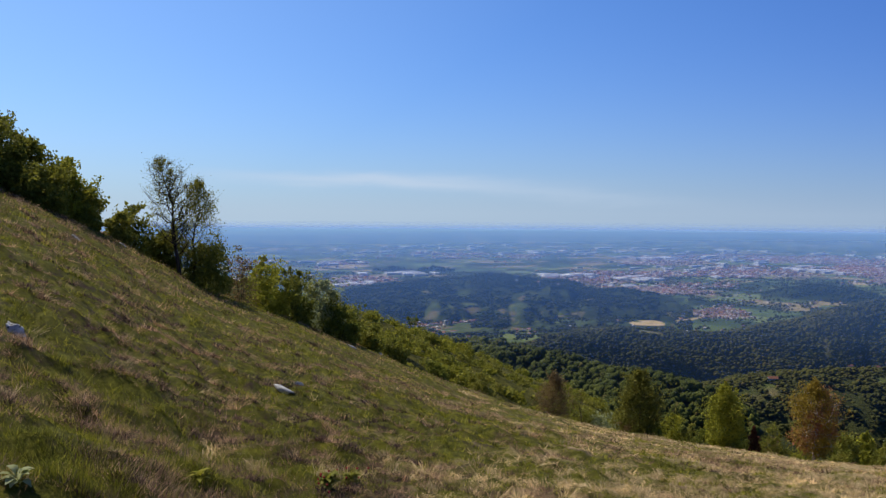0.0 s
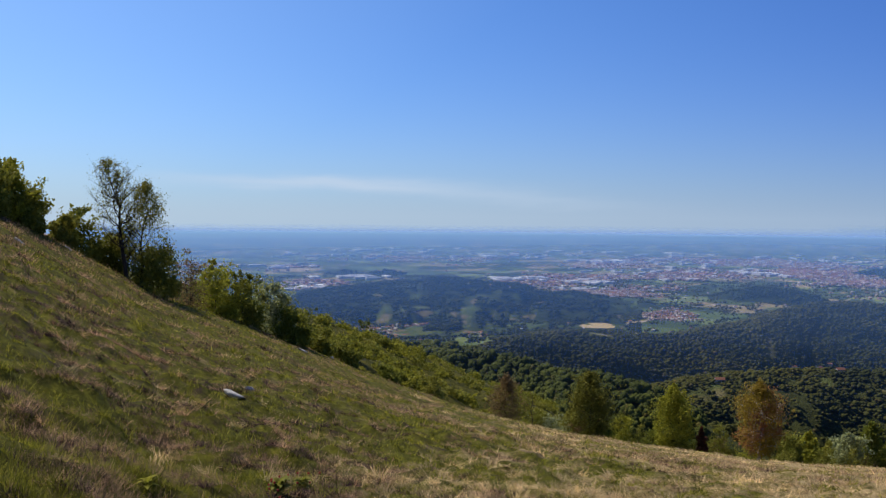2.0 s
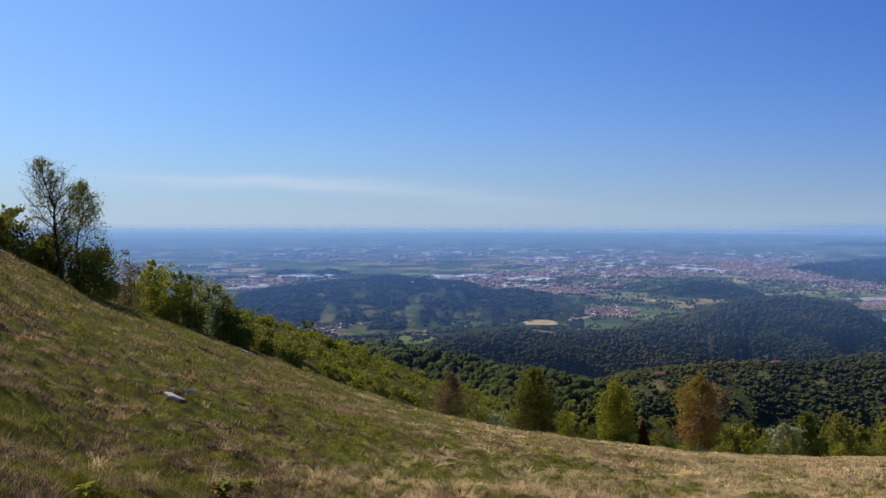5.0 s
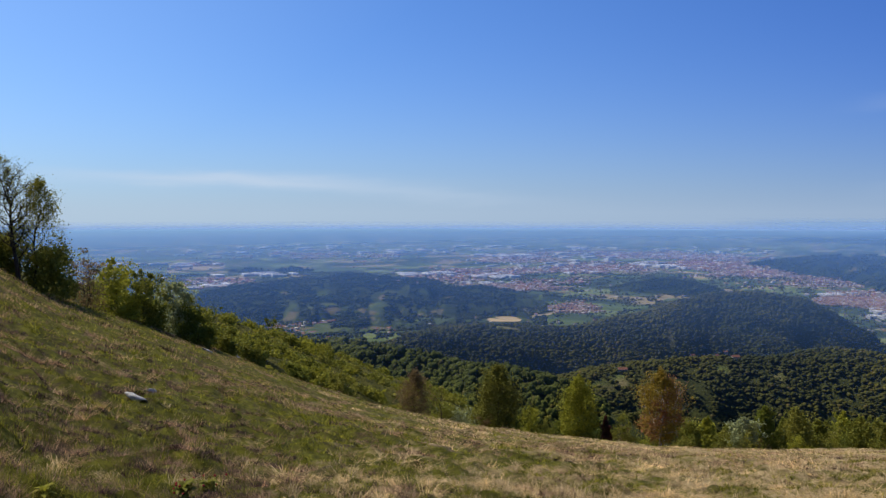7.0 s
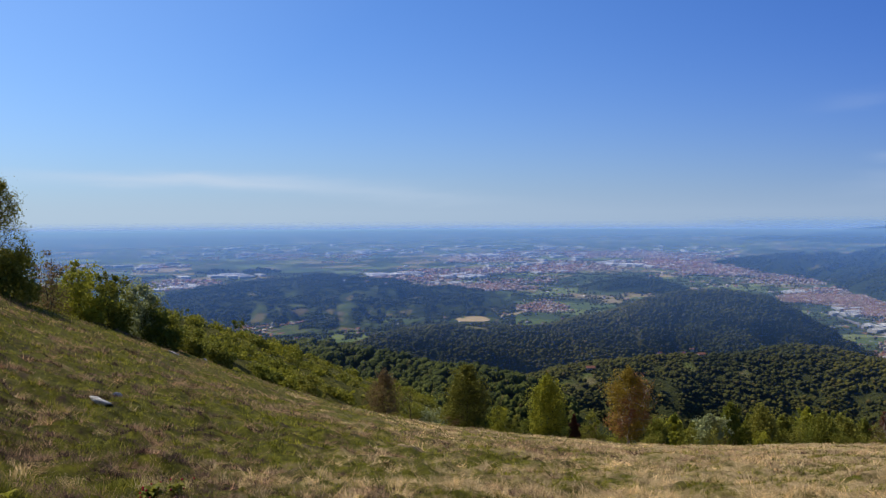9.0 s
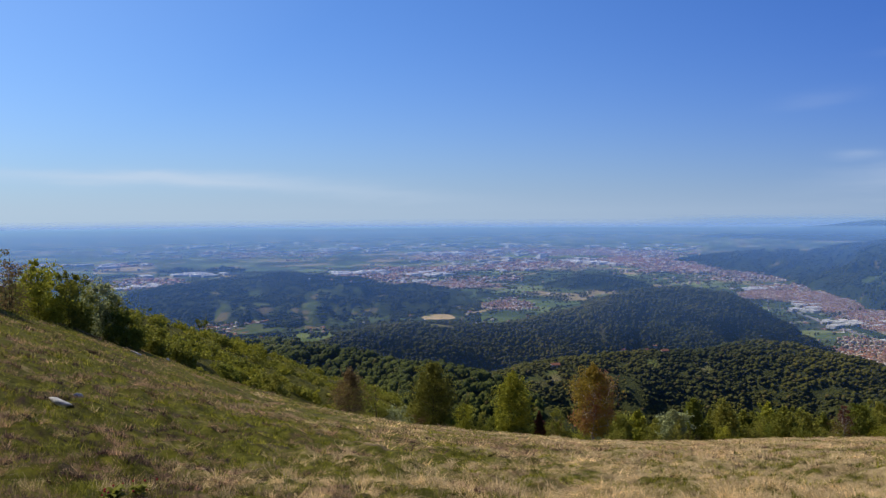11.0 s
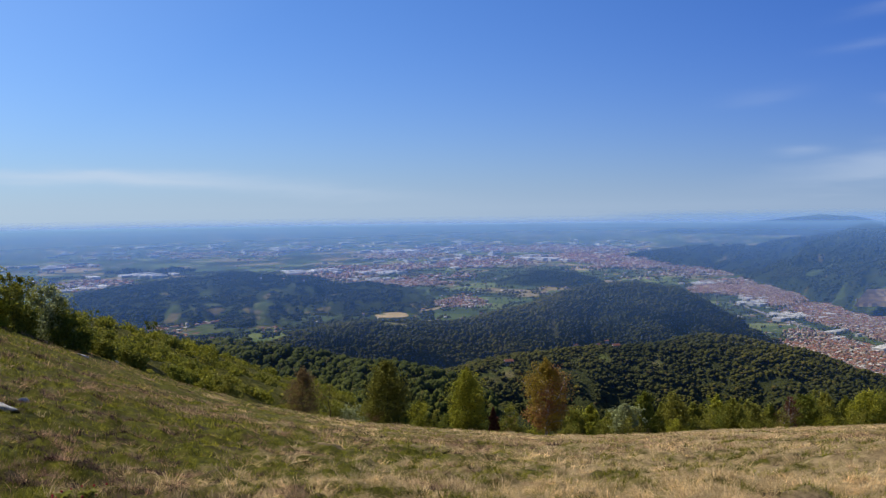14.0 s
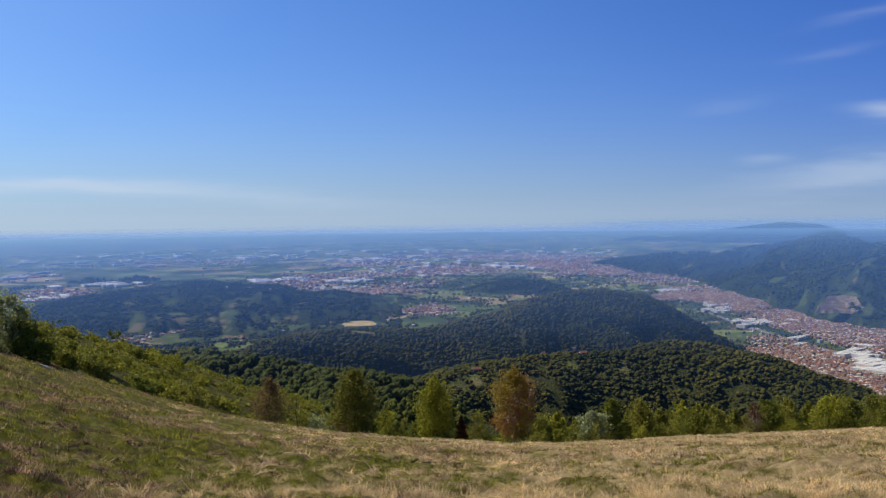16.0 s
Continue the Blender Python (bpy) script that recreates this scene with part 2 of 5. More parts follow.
class Shade:
    """A small writer of node materials."""

    def __init__(self, name, rough=0.8):
        self.mat = bpy.data.materials.new(name)
        self.mat.use_nodes = True
        self.nt = self.mat.node_tree
        self.bsdf = self.nt.nodes["Principled BSDF"]
        self.bsdf.inputs["Roughness"].default_value = rough
        self.bsdf.inputs["Specular IOR Level"].default_value = 0.08

    def node(self, kind, **inputs):
        n = self.nt.nodes.new("ShaderNode" + kind)
        for k, v in inputs.items():
            self.put(n.inputs[k], v)
        return n

    def put(self, socket, v):
        if isinstance(v, bpy.types.NodeSocket):
            self.nt.links.new(v, socket)
        else:
            socket.default_value = v

    def position(self):
        return self.node("NewGeometry").outputs["Position"]

    def survey(self):
        n = self.node("Attribute")
        n.attribute_name = "survey"
        return n.outputs["Vector"]

    def attribute(self, name):
        n = self.node("Attribute")
        n.attribute_name = name
        return n.outputs["Fac"]

    def noise(self, vec, scale, detail=4.0, rough=0.55):
        return self.node("TexNoise", Vector=vec, Scale=scale, Detail=detail, Roughness=rough).outputs["Fac"]

    def cells(self, vec, scale, out="Color", randomness=1.0):
        return self.node("TexVoronoi", Vector=vec, Scale=scale, Randomness=randomness).outputs[out]

    def ramp(self, fac, stops, smooth=True):
        n = self.node("ValToRGB", Fac=fac)
        r = n.color_ramp
        r.interpolation = "LINEAR" if smooth else "CONSTANT"
        while len(r.elements) < len(stops):
            r.elements.new(0.5)
        for e, (p, c) in zip(r.elements, stops):
            e.position, e.color = p, (*c, 1) if len(c) == 3 else c
        return n.outputs["Color"]

    def mix(self, fac, a, b, blend="MIX"):
        n = self.nt.nodes.new("ShaderNodeMix")
        n.data_type, n.blend_type = "RGBA", blend
        for i, v in ((0, fac), (6, a), (7, b)):
            self.put(n.inputs[i], (*v, 1) if isinstance(v, tuple) and len(v) == 3 else v)
        return n.outputs[2]

    def calc(self, op, a, b=0.0):
        n = self.nt.nodes.new("ShaderNodeMath")
        n.operation = op
        self.put(n.inputs[0], a)
        self.put(n.inputs[1], b)
        return n.outputs[0]

    def random(self, per="island"):
        return self.node("NewGeometry").outputs["Random Per Island"] if per == "island" else self.node("ObjectInfo").outputs["Random"]

    def bump(self, height, strength, distance):
        n = self.node("Bump", Height=height, Strength=strength, Distance=distance)
        self.put(self.bsdf.inputs["Normal"], n.outputs[0])

    def colour(self, c):
        self.put(self.bsdf.inputs["Base Color"], (*c, 1) if isinstance(c, tuple) and len(c) == 3 else c)
        return self


def leaf_material(name, dark, light, other=None, share=0.0, through_light=0.34):
    """Leaves: each its own tone, with light that comes through them."""
    s = Shade(name, 0.6)
    dark, light = tuple(0.85 * a + 0.38 * b for a, b in zip(dark, light)), tuple(1.18 * v for v in light)
    c = s.ramp(s.random(), [(0.0, dark), (0.75, light), (1.0, tuple(min(1, v * 1.25) for v in light))])
    if other:
        c = s.mix(s.ramp(s.noise(s.position(), 0.3, 3), [(0.5 - share / 2, (0, 0, 0)), (0.62 - share / 2, (1, 1, 1))]), c, other)
    s.colour(c)
    lit = s.node("BsdfTranslucent")
    s.put(lit.inputs["Color"], s.mix(0.5, c, tuple(min(1, v * 1.6) for v in light)))
    m = s.node("MixShader", Fac=through_light)
    s.put(m.inputs[1], s.bsdf.outputs[0])
    s.put(m.inputs[2], lit.outputs[0])
    s.put(s.nt.nodes["Material Output"].inputs["Surface"], m.outputs[0])
    return s.mat


def crown_material(name, dark, light, brown, grain, relief=1.0):
    """Broad-leaved woods from afar: crown by crown, with leaf masses in each."""
    s = Shade(name, 0.75)
    pos = s.position()
    fine = s.noise(pos, grain, 4, 0.7)
    tone = s.ramp(s.random(), [(0.0, dark), (0.55, tuple((a + b) / 2 for a, b in zip(dark, light))), (0.93, light), (1.0, brown)])
    stands = s.ramp(s.noise(pos, 0.006, 5, 0.6), [(0.36, (0.62, 0.70, 0.80)), (0.5, (1.0, 1.0, 0.95)), (0.66, (1.45, 1.32, 0.95))])
    c = s.mix(1.0, tone, stands, "MULTIPLY")
    c = s.mix(0.6, c, s.ramp(s.noise(pos, 0.035, 3), [(0.36, (0.75, 0.78, 0.8)), (0.64, (1.25, 1.2, 1.1))]), "MULTIPLY")
    c = s.mix(0.7 * relief, c, s.ramp(fine, [(0.32, (0.6, 0.62, 0.6)), (0.68, (1.35, 1.3, 1.2))]), "MULTIPLY")
    s.colour(c)
    s.bump(fine, relief, 1.2)
    return s.mat


def meadow_material():
    s = Shade("meadow_turf", 0.9)
    pos = s.position()
    green = s.ramp(s.noise(pos, 3.0, 6, 0.7), [(0.3, (0.024, 0.022, 0.004)), (0.5, (0.085, 0.085, 0.009)), (0.7, (0.18, 0.17, 0.018))])
    straw = s.ramp(s.noise(pos, 5.0, 6, 0.75), [(0.3, (0.13, 0.088, 0.042)), (0.55, (0.40, 0.30, 0.15)), (0.78, (0.62, 0.50, 0.28))])
    patch = s.calc("ADD", s.noise(pos, 0.8, 6, 0.7), s.calc("MULTIPLY", s.attribute("dry"), 0.26))
    c = s.mix(s.ramp(patch, [(0.60, (0, 0, 0)), (0.74, (1, 1, 1))]), green, straw)
    earth = s.ramp(s.noise(pos, 1.7, 4, 0.6), [(0.54, (0, 0, 0)), (0.66, (1, 1, 1))])
    c = s.mix(s.calc("MULTIPLY", earth, s.calc("SUBTRACT", 0.75, s.calc("MULTIPLY", s.attribute("dry"), 0.5))), c, (0.055, 0.033, 0.028))
    s.colour(c)
    s.bump(s.noise(pos, 9.0, 6, 0.75), 0.9, 0.12)
    return s.mat


def scrub_material():
    s = Shade("scrub_turf", 0.95)
    pos = s.position()
    c = s.ramp(s.noise(pos, 0.35, 6, 0.7), [(0.3, (0.024, 0.026, 0.005)), (0.5, (0.075, 0.075, 0.012)), (0.7, (0.15, 0.13, 0.025))])
    s.colour(c)
    s.bump(s.noise(pos, 1.2, 6, 0.75), 1.0, 0.6)
    return s.mat


def wood_floor_material():
    s = Shade("wood_floor", 0.9)
    pos = s.survey()
    c = s.ramp(s.noise(pos, 0.08, 5, 0.7), [(0.3, (0.034, 0.042, 0.013)), (0.6, (0.058, 0.066, 0.019)), (0.8, (0.088, 0.090, 0.03))])
    clear = s.attribute("clearing")
    c = s.mix(clear, c, s.ramp(s.noise(pos, 0.02, 4), [(0.4, (0.13, 0.16, 0.045)), (0.6, (0.22, 0.19, 0.09))]))
    s.colour(c)
    s.bump(s.noise(pos, 0.12, 5, 0.75), 1.0, 5.0)
    return s.mat


def far_wood_material():
    s = Shade("distant_woods", 0.9)
    pos = s.survey()
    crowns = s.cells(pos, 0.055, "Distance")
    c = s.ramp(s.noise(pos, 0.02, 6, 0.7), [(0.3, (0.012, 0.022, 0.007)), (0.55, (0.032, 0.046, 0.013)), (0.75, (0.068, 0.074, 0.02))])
    # lit crown tops and shade between crowns, painted into the colour
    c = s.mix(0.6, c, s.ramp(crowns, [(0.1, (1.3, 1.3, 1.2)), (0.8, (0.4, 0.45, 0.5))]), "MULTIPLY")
    glade = s.ramp(s.attribute("clearing"), [(0.35, (0, 0, 0)), (0.5, (1, 1, 1))])
    lots = s.cells(pos, 0.014)
    meadow = s.ramp(s.node("SeparateColor", Color=lots).outputs[0], [(0.0, (0.035, 0.05, 0.015)), (0.4, (0.06, 0.085, 0.022)), (0.65, (0.085, 0.105, 0.03)), (0.88, (0.125, 0.105, 0.05))], False)
    c = s.mix(glade, c, meadow)
    s.colour(c)
    s.bump(crowns, 0.5, -3.0)
    return s.mat


def plain_material():
    s = Shade("plain_fields", 0.9)
    pos = s.survey()
    near = s.node("Mapping", Vector=pos)
    near.inputs["Rotation"].default_value = (0, 0, 0.5)
    fields = s.node("TexVoronoi", Vector=near.outputs[0], Scale=0.0042)
    fields.distance = "CHEBYCHEV"
    fr = s.node("SeparateColor", Color=fields.outputs["Color"])
    c = s.ramp(fr.outputs[0], [(0.0, (0.05, 0.075, 0.025)), (0.2, (0.085, 0.12, 0.036)), (0.42, (0.13, 0.165, 0.05)), (0.58, (0.23, 0.19, 0.095)), (0.7, (0.06, 0.085, 0.028)), (0.86, (0.17, 0.20, 0.065)), (0.96, (0.30, 0.24, 0.13))], False)
    woods = s.ramp(s.noise(pos, 0.0019, 7, 0.68), [(0.52, (0, 0, 0)), (0.55, (1, 1, 1))])
    c = s.mix(woods, c, s.ramp(s.noise(pos, 0.03, 4, 0.7), [(0.35, (0.02, 0.036, 0.016)), (0.65, (0.055, 0.075, 0.026))]))
    # rows of houses, yards and sheds too far off to stand alone
    lots = s.node("TexVoronoi", Vector=near.outputs[0], Scale=0.055)
    lots.distance = "CHEBYCHEV"
    lr = s.node("SeparateColor", Color=lots.outputs["Color"])
    lot = s.ramp(lr.outputs[0], [(0.0, (0.22, 0.085, 0.05)), (0.24, (0.29, 0.13, 0.08)), (0.34, (0.045, 0.065, 0.025)), (0.70, (0.15, 0.14, 0.12)), (0.82, (0.38, 0.34, 0.30)), (0.95, (0.75, 0.73, 0.70))], False)
    town = s.calc("ADD", s.calc("MULTIPLY", s.attribute("built"), 0.85), s.calc("MULTIPLY", s.calc("SUBTRACT", s.noise(pos, 0.0011, 6, 0.7), 0.54), 2.4))
    c = s.mix(s.ramp(s.calc("ADD", town, s.calc("MULTIPLY", lr.outputs[1], 0.35)), [(0.46, (0, 0, 0)), (0.54, (1, 1, 1))]), c, lot)
    s.colour(c)
    return s.mat


def bark_material(name, a, b, scale=14.0):
    s = Shade(name, 0.9)
    m = s.node("Mapping", Vector=s.position())
    m.inputs["Scale"].default_value = (1, 1, 0.35)
    n = s.noise(m.outputs[0], scale, 5, 0.7)
    s.colour(s.ramp(n, [(0.35, a), (0.65, b)]))
    s.bump(n, 0.8, 0.02)
    return s.mat


def grass_material(name, stops, through_light=0.3):
    s = Shade(name, 0.65)
    c = s.ramp(s.random(), stops)
    c = s.mix(0.5, c, s.ramp(s.noise(s.position(), 0.8, 3), [(0.35, (0.65, 0.65, 0.6)), (0.65, (1.25, 1.2, 1.15))]), "MULTIPLY")
    c = s.mix(0.9, c, s.ramp(s.attribute("tuft"), [(0.0, (0.45, 0.48, 0.46)), (0.5, (0.95, 0.95, 0.95)), (0.85, (1.4, 1.35, 1.25)), (1.0, (1.9, 1.75, 1.5))]), "MULTIPLY")
    s.colour(c)
    lit = s.node("BsdfTranslucent", Color=c)
    m = s.node("MixShader", Fac=through_light)
    s.put(m.inputs[1], s.bsdf.outputs[0])
    s.put(m.inputs[2], lit.outputs[0])
    s.put(s.nt.nodes["Material Output"].inputs["Surface"], m.outputs[0])
    return s.mat


def plain_paint(name, stops, rough=0.8, grain=0.05):
    s = Shade(name, rough)
    c = s.ramp(s.random(), stops, False)
    c = s.mix(0.35, c, s.ramp(s.noise(s.position(), grain, 3), [(0.3, (0.75, 0.75, 0.75)), (0.7, (1.15, 1.15, 1.15))]), "MULTIPLY")
    s.colour(c)
    return s.mat


def rock_material():
    s = Shade("limestone", 0.85)
    pos = s.position()
    c = s.ramp(s.noise(pos, 6, 6, 0.7), [(0.3, (0.16, 0.15, 0.14)), (0.5, (0.50, 0.49, 0.46)), (0.7, (0.74, 0.73, 0.70))])
    c = s.mix(s.ramp(s.noise(pos, 15, 4), [(0.56, (0, 0, 0)), (0.64, (1, 1, 1))]), c, (0.07, 0.075, 0.06))
    s.colour(c)
    s.bump(s.noise(pos, 12, 6, 0.75), 0.9, 0.05)
    return s.mat


def quarry_material():
    s = Shade("cut_rock", 0.9)
    pos = s.position()
    m = s.node("Mapping", Vector=pos)
    m.inputs["Scale"].default_value = (0.3, 0.3, 2.0)
    s.colour(s.ramp(s.noise(m.outputs[0], 0.05, 6, 0.7), [(0.3, (0.42, 0.32, 0.21)), (0.6, (0.66, 0.53, 0.38)), (0.8, (0.80, 0.70, 0.56))]))
    s.bump(s.noise(m.outputs[0], 0.12, 5), 0.8, 3)
    return s.mat


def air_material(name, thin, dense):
    """A thin tinted sheet standing in for hazy air, lit by sun and sky: part of the light passes and the rest is
    scattered.
    """
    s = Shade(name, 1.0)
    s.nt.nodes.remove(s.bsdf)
    # haze colour painted in: blue where it is thin, milky where it lies deep
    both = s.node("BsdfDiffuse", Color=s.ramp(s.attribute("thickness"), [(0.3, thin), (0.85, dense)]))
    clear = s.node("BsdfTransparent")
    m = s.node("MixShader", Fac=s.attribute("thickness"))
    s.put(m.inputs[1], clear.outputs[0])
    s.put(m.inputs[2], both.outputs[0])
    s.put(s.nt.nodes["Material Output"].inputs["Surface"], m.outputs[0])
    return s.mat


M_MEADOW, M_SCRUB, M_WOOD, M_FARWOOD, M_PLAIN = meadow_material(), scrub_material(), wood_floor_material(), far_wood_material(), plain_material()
M_BEECH = crown_material("beech_crowns", (0.040, 0.053, 0.011), (0.080, 0.094, 0.017), (0.10, 0.085, 0.028), 0.9)
M_WOODS = crown_material("mixed_crowns", (0.050, 0.056, 0.014), (0.066, 0.069, 0.016), (0.088, 0.072, 0.026), 0.6, 0.5)
# darker, bluer copy of the mixed crowns: far hills' shade put into the colour
M_DARKWOOD = crown_material("darkened_far_crowns", (0.024, 0.036, 0.014), (0.036, 0.048, 0.016), (0.05, 0.048, 0.02), 0.5, 0.4)
M_LEAF = {
    "bush": leaf_material("bush_leaves", (0.062, 0.068, 0.011), (0.178, 0.180, 0.028)),
    "olive": leaf_material("olive_green_leaves", (0.0792, 0.0864, 0.0144), (0.222, 0.21, 0.0372)),
    "fresh": leaf_material("fresh_green_leaves", (0.10, 0.108, 0.012), (0.275, 0.268, 0.03)),
    "dark": leaf_material("dark_green_leaves", (0.0504, 0.0648, 0.0096), (0.144, 0.156, 0.0228)),
    "rust": leaf_material("orange_spring_leaves", (0.11, 0.088, 0.014), (0.27, 0.195, 0.032), (0.28, 0.105, 0.07), 0.03),
    "pine": leaf_material("olive_conifer_needles", (0.062, 0.062, 0.010), (0.15, 0.145, 0.026)),
    "spur": leaf_material("yellow_green_scrub_leaves", (0.085, 0.092, 0.010), (0.21, 0.205, 0.026)),
    "brown": leaf_material("brown_buds", (0.085, 0.058, 0.026), (0.20, 0.138, 0.06)),
    "red": leaf_material("dark_red_leaves", (0.045, 0.018, 0.013), (0.10, 0.04, 0.025)),
    "silver": leaf_material("pale_green_leaves", (0.13, 0.15, 0.06), (0.29, 0.31, 0.15)),
}
M_BARK = bark_material("dark_bark", (0.025, 0.02, 0.016), (0.08, 0.065, 0.05))
M_BIRCH = bark_material("birch_bark", (0.16, 0.14, 0.12), (0.62, 0.58, 0.52), 6)
M_GREEN = grass_material("green_grass", [(0.0, (0.028, 0.032, 0.003)), (0.5, (0.155, 0.165, 0.013)), (1.0, (0.37, 0.36, 0.05))], 0.45)
M_STRAW = grass_material("dry_grass", [(0.0, (0.28, 0.19, 0.09)), (0.5, (0.60, 0.45, 0.235)), (1.0, (0.84, 0.68, 0.42))], 0.4)
M_BROWN = grass_material("withered_grass", [(0.0, (0.038, 0.020, 0.017)), (0.4, (0.265, 0.158, 0.098)), (1.0, (0.63, 0.44, 0.28))], 0.35)
# dead stalks with the shade beside the tussocks put into their colour
M_SHADE_LITTER = grass_material("hollow_shade_litter", [(0.0, (0.010, 0.006, 0.007)), (0.6, (0.055, 0.030, 0.030)), (1.0, (0.16, 0.10, 0.085))], 0.2)
M_ROOF = plain_paint("roof_tiles", [(0.0, (0.27, 0.115, 0.07)), (0.25, (0.35, 0.18, 0.115)), (0.42, (0.19, 0.09, 0.06)), (0.62, (0.25, 0.21, 0.18)), (0.82, (0.55, 0.52, 0.48))])
M_WALL = plain_paint("rendered_walls", [(0.0, (0.40, 0.31, 0.22)), (0.4, (0.48, 0.42, 0.35)), (0.7, (0.34, 0.23, 0.15)), (0.85, (0.60, 0.57, 0.53))])
M_SHED = plain_paint("shed_sheet_metal", [(0.0, (0.62, 0.62, 0.61)), (0.45, (0.42, 0.43, 0.44)), (0.8, (0.72, 0.70, 0.66))], 0.6)
M_ROCK, M_QUARRY = rock_material(), quarry_material()

# ---------------------------------------------------------------- mesh helpers


def mesh_from(name, verts, faces, material, smooth=False):
    me = bpy.data.meshes.new(name)
    verts = np.asarray(verts, np.float32)
    if isinstance(faces, np.ndarray):
        n, k = faces.shape
        me.vertices.add(len(verts))
        me.vertices.foreach_set("co", verts.ravel())
        me.loops.add(n * k)
        me.loops.foreach_set("vertex_index", faces.astype(np.int32).ravel())
        me.polygons.add(n)
        me.polygons.foreach_set("loop_start", np.arange(n, dtype=np.int32) * k)
        me.update(calc_edges=True)
    else:
        me.from_pydata(verts.tolist(), [], faces)
    for m in material if isinstance(material, (list, tuple)) else [material]:
        me.materials.append(m)
    if smooth:
        me.polygons.foreach_set("use_smooth", np.ones(len(me.polygons), bool))
    me.update()
    return me


def part(name, me, parent, label=""):
    ob = new(name, me)
    ob.parent = parent
    return tagged(ob, label)


def point_attribute(me, name, kind, values):
    a = me.attributes.new(name, kind, "POINT")
    a.data.foreach_set("vector" if kind == "FLOAT_VECTOR" else "value", np.asarray(values, np.float32).ravel())


# ---------------------------------------------------------------- the ground, one sheet from the feet to the horizon


def clearing(x, y):
    """Meadows and bare slips among the woods of the hills."""
    r, az = np.hypot(x, y), np.degrees(np.arctan2(x, y))
    d = np.zeros(np.shape(x))
    for a, q, wa, wr in ((3.5, 3720, 1.7, 120), (9.4, 1280, 0.9, 15), (10.6, 1312, 0.5, 28), (16.6, 1440, 0.5, 16), (13.5, 2440, 0.27, 70), (14.1, 2330, 0.33, 60), (3.3, 2270, 0.98, 24), (19.9, 1470, 0.3, 14), (32.5, 3930, 0.9, 60)):
        d = np.maximum(d, (0.45 if 2300 < q < 3000 else 1.0) * np.exp(-(((az - a) / wa) ** 2 + ((r - q) / wr) ** 2) ** 2))
    # terraced meadows on the near flank of the far hill, and glades up the valley sides
    flank = np.clip(2.2 - np.abs(az + 5.5) / 3.2, 0, 1) * np.clip((r - 2950) / 150, 0, 1) * np.clip((4420 - r) / 150, 0, 1)
    glades = np.clip((az - 20) / 2, 0, 1) * np.clip((r - 3400) / 200, 0, 1) * np.clip((7500 - r) / 200, 0, 1)
    d = np.maximum(d, flank * np.clip(1.9 * fbm(x / 85, y / 85, 301, 4) + 0.12, 0, 1))
    return np.maximum(d, glades * np.clip(2.4 * fbm(x / 110, y / 110, 305, 4) - 0.85, 0, 1))


def build_ground():
    az = np.concatenate([np.linspace(-180, -40, 60)[:-1], np.linspace(-40, 40, 421), np.linspace(40, 180, 60)[1:]])
    r = np.concatenate([np.linspace(0.4, 8, 22)[:-1], np.geomspace(8, 150, 150)[:-1], np.geomspace(150, 1700, 100)[:-1], np.geomspace(1700, 3200, 64)[:-1], np.geomspace(3200, 23500, 100)])
    A, R = np.meshgrid(np.radians(az), r, indexing="ij")
    x, y = R * np.sin(A), R * np.cos(A)
    z, cover = land(x, y)
    n, m = x.shape
    P = np.stack([x, y, z], -1).reshape(-1, 3)
    i = np.arange((n - 1) * m).reshape(n - 1, m)[:, :-1].ravel()
    faces = np.stack([i, i + 1, i + m + 1, i + m], 1)
    centre = len(P)
    rim = np.arange(n - 1) * m
    P = np.vstack([P, [[0, 0, float(land(0.01, 0.01)[0])]]])
    me = bpy.data.meshes.new("ground")
    tri = np.stack([np.full(n - 1, centre), rim, rim + m], 1)
    loops = np.concatenate([faces.ravel(), tri.ravel()]).astype(np.int32)
    starts = np.concatenate([np.arange(len(faces)) * 4, len(faces) * 4 + np.arange(len(tri)) * 3]).astype(np.int32)
    me.vertices.add(len(P))
    me.vertices.foreach_set("co", drawn_in(P).astype(np.float32).ravel())
    me.loops.add(len(loops))
    me.loops.foreach_set("vertex_index", loops)
    me.polygons.add(len(starts))
    me.polygons.foreach_set("loop_start", starts)
    me.update(calc_edges=True)
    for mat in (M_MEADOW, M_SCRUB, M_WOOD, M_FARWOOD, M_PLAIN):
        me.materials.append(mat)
    cover = cover.reshape(n, m)
    least = np.minimum(np.minimum(cover[:-1, :-1], cover[1:, :-1]), np.minimum(cover[:-1, 1:], cover[1:, 1:]))
    kinds = np.concatenate([np.where(R[:-1, :-1] > 3000, least, cover[:-1, :-1]).ravel(), np.zeros(len(tri), int)])
    me.polygons.foreach_set("material_index", kinds.astype(np.int32))
    me.polygons.foreach_set("use_smooth", np.ones(len(starts), bool))
    point_attribute(me, "survey", "FLOAT_VECTOR", P)
    point_attribute(me, "built", "FLOAT", built_up(P[:, 0], P[:, 1], P[:, 2]) * (np.hypot(P[:, 0], P[:, 1]) > 1500))
    point_attribute(me, "clearing", "FLOAT", clearing(P[:, 0], P[:, 1]))
    point_attribute(me, "dry", "FLOAT", dryness(P[:, 0], P[:, 1]))
    me.update()
    tagged(new("ground", me), "steep mountain meadow falling to wooded hills and a wide plain", "ground", kind="structure")


def dryness(x, y):
    """How much of the grass has dried, from the green slope on one side to the straw-coloured spur on the other."""
    r = np.hypot(x, y)
    return np.clip((x + 0.2 * r + 1) / (0.45 * r + 5), 0, 1)


build_ground()

# ---------------------------------------------------------------- haze over the plain, painted on thin level sheets


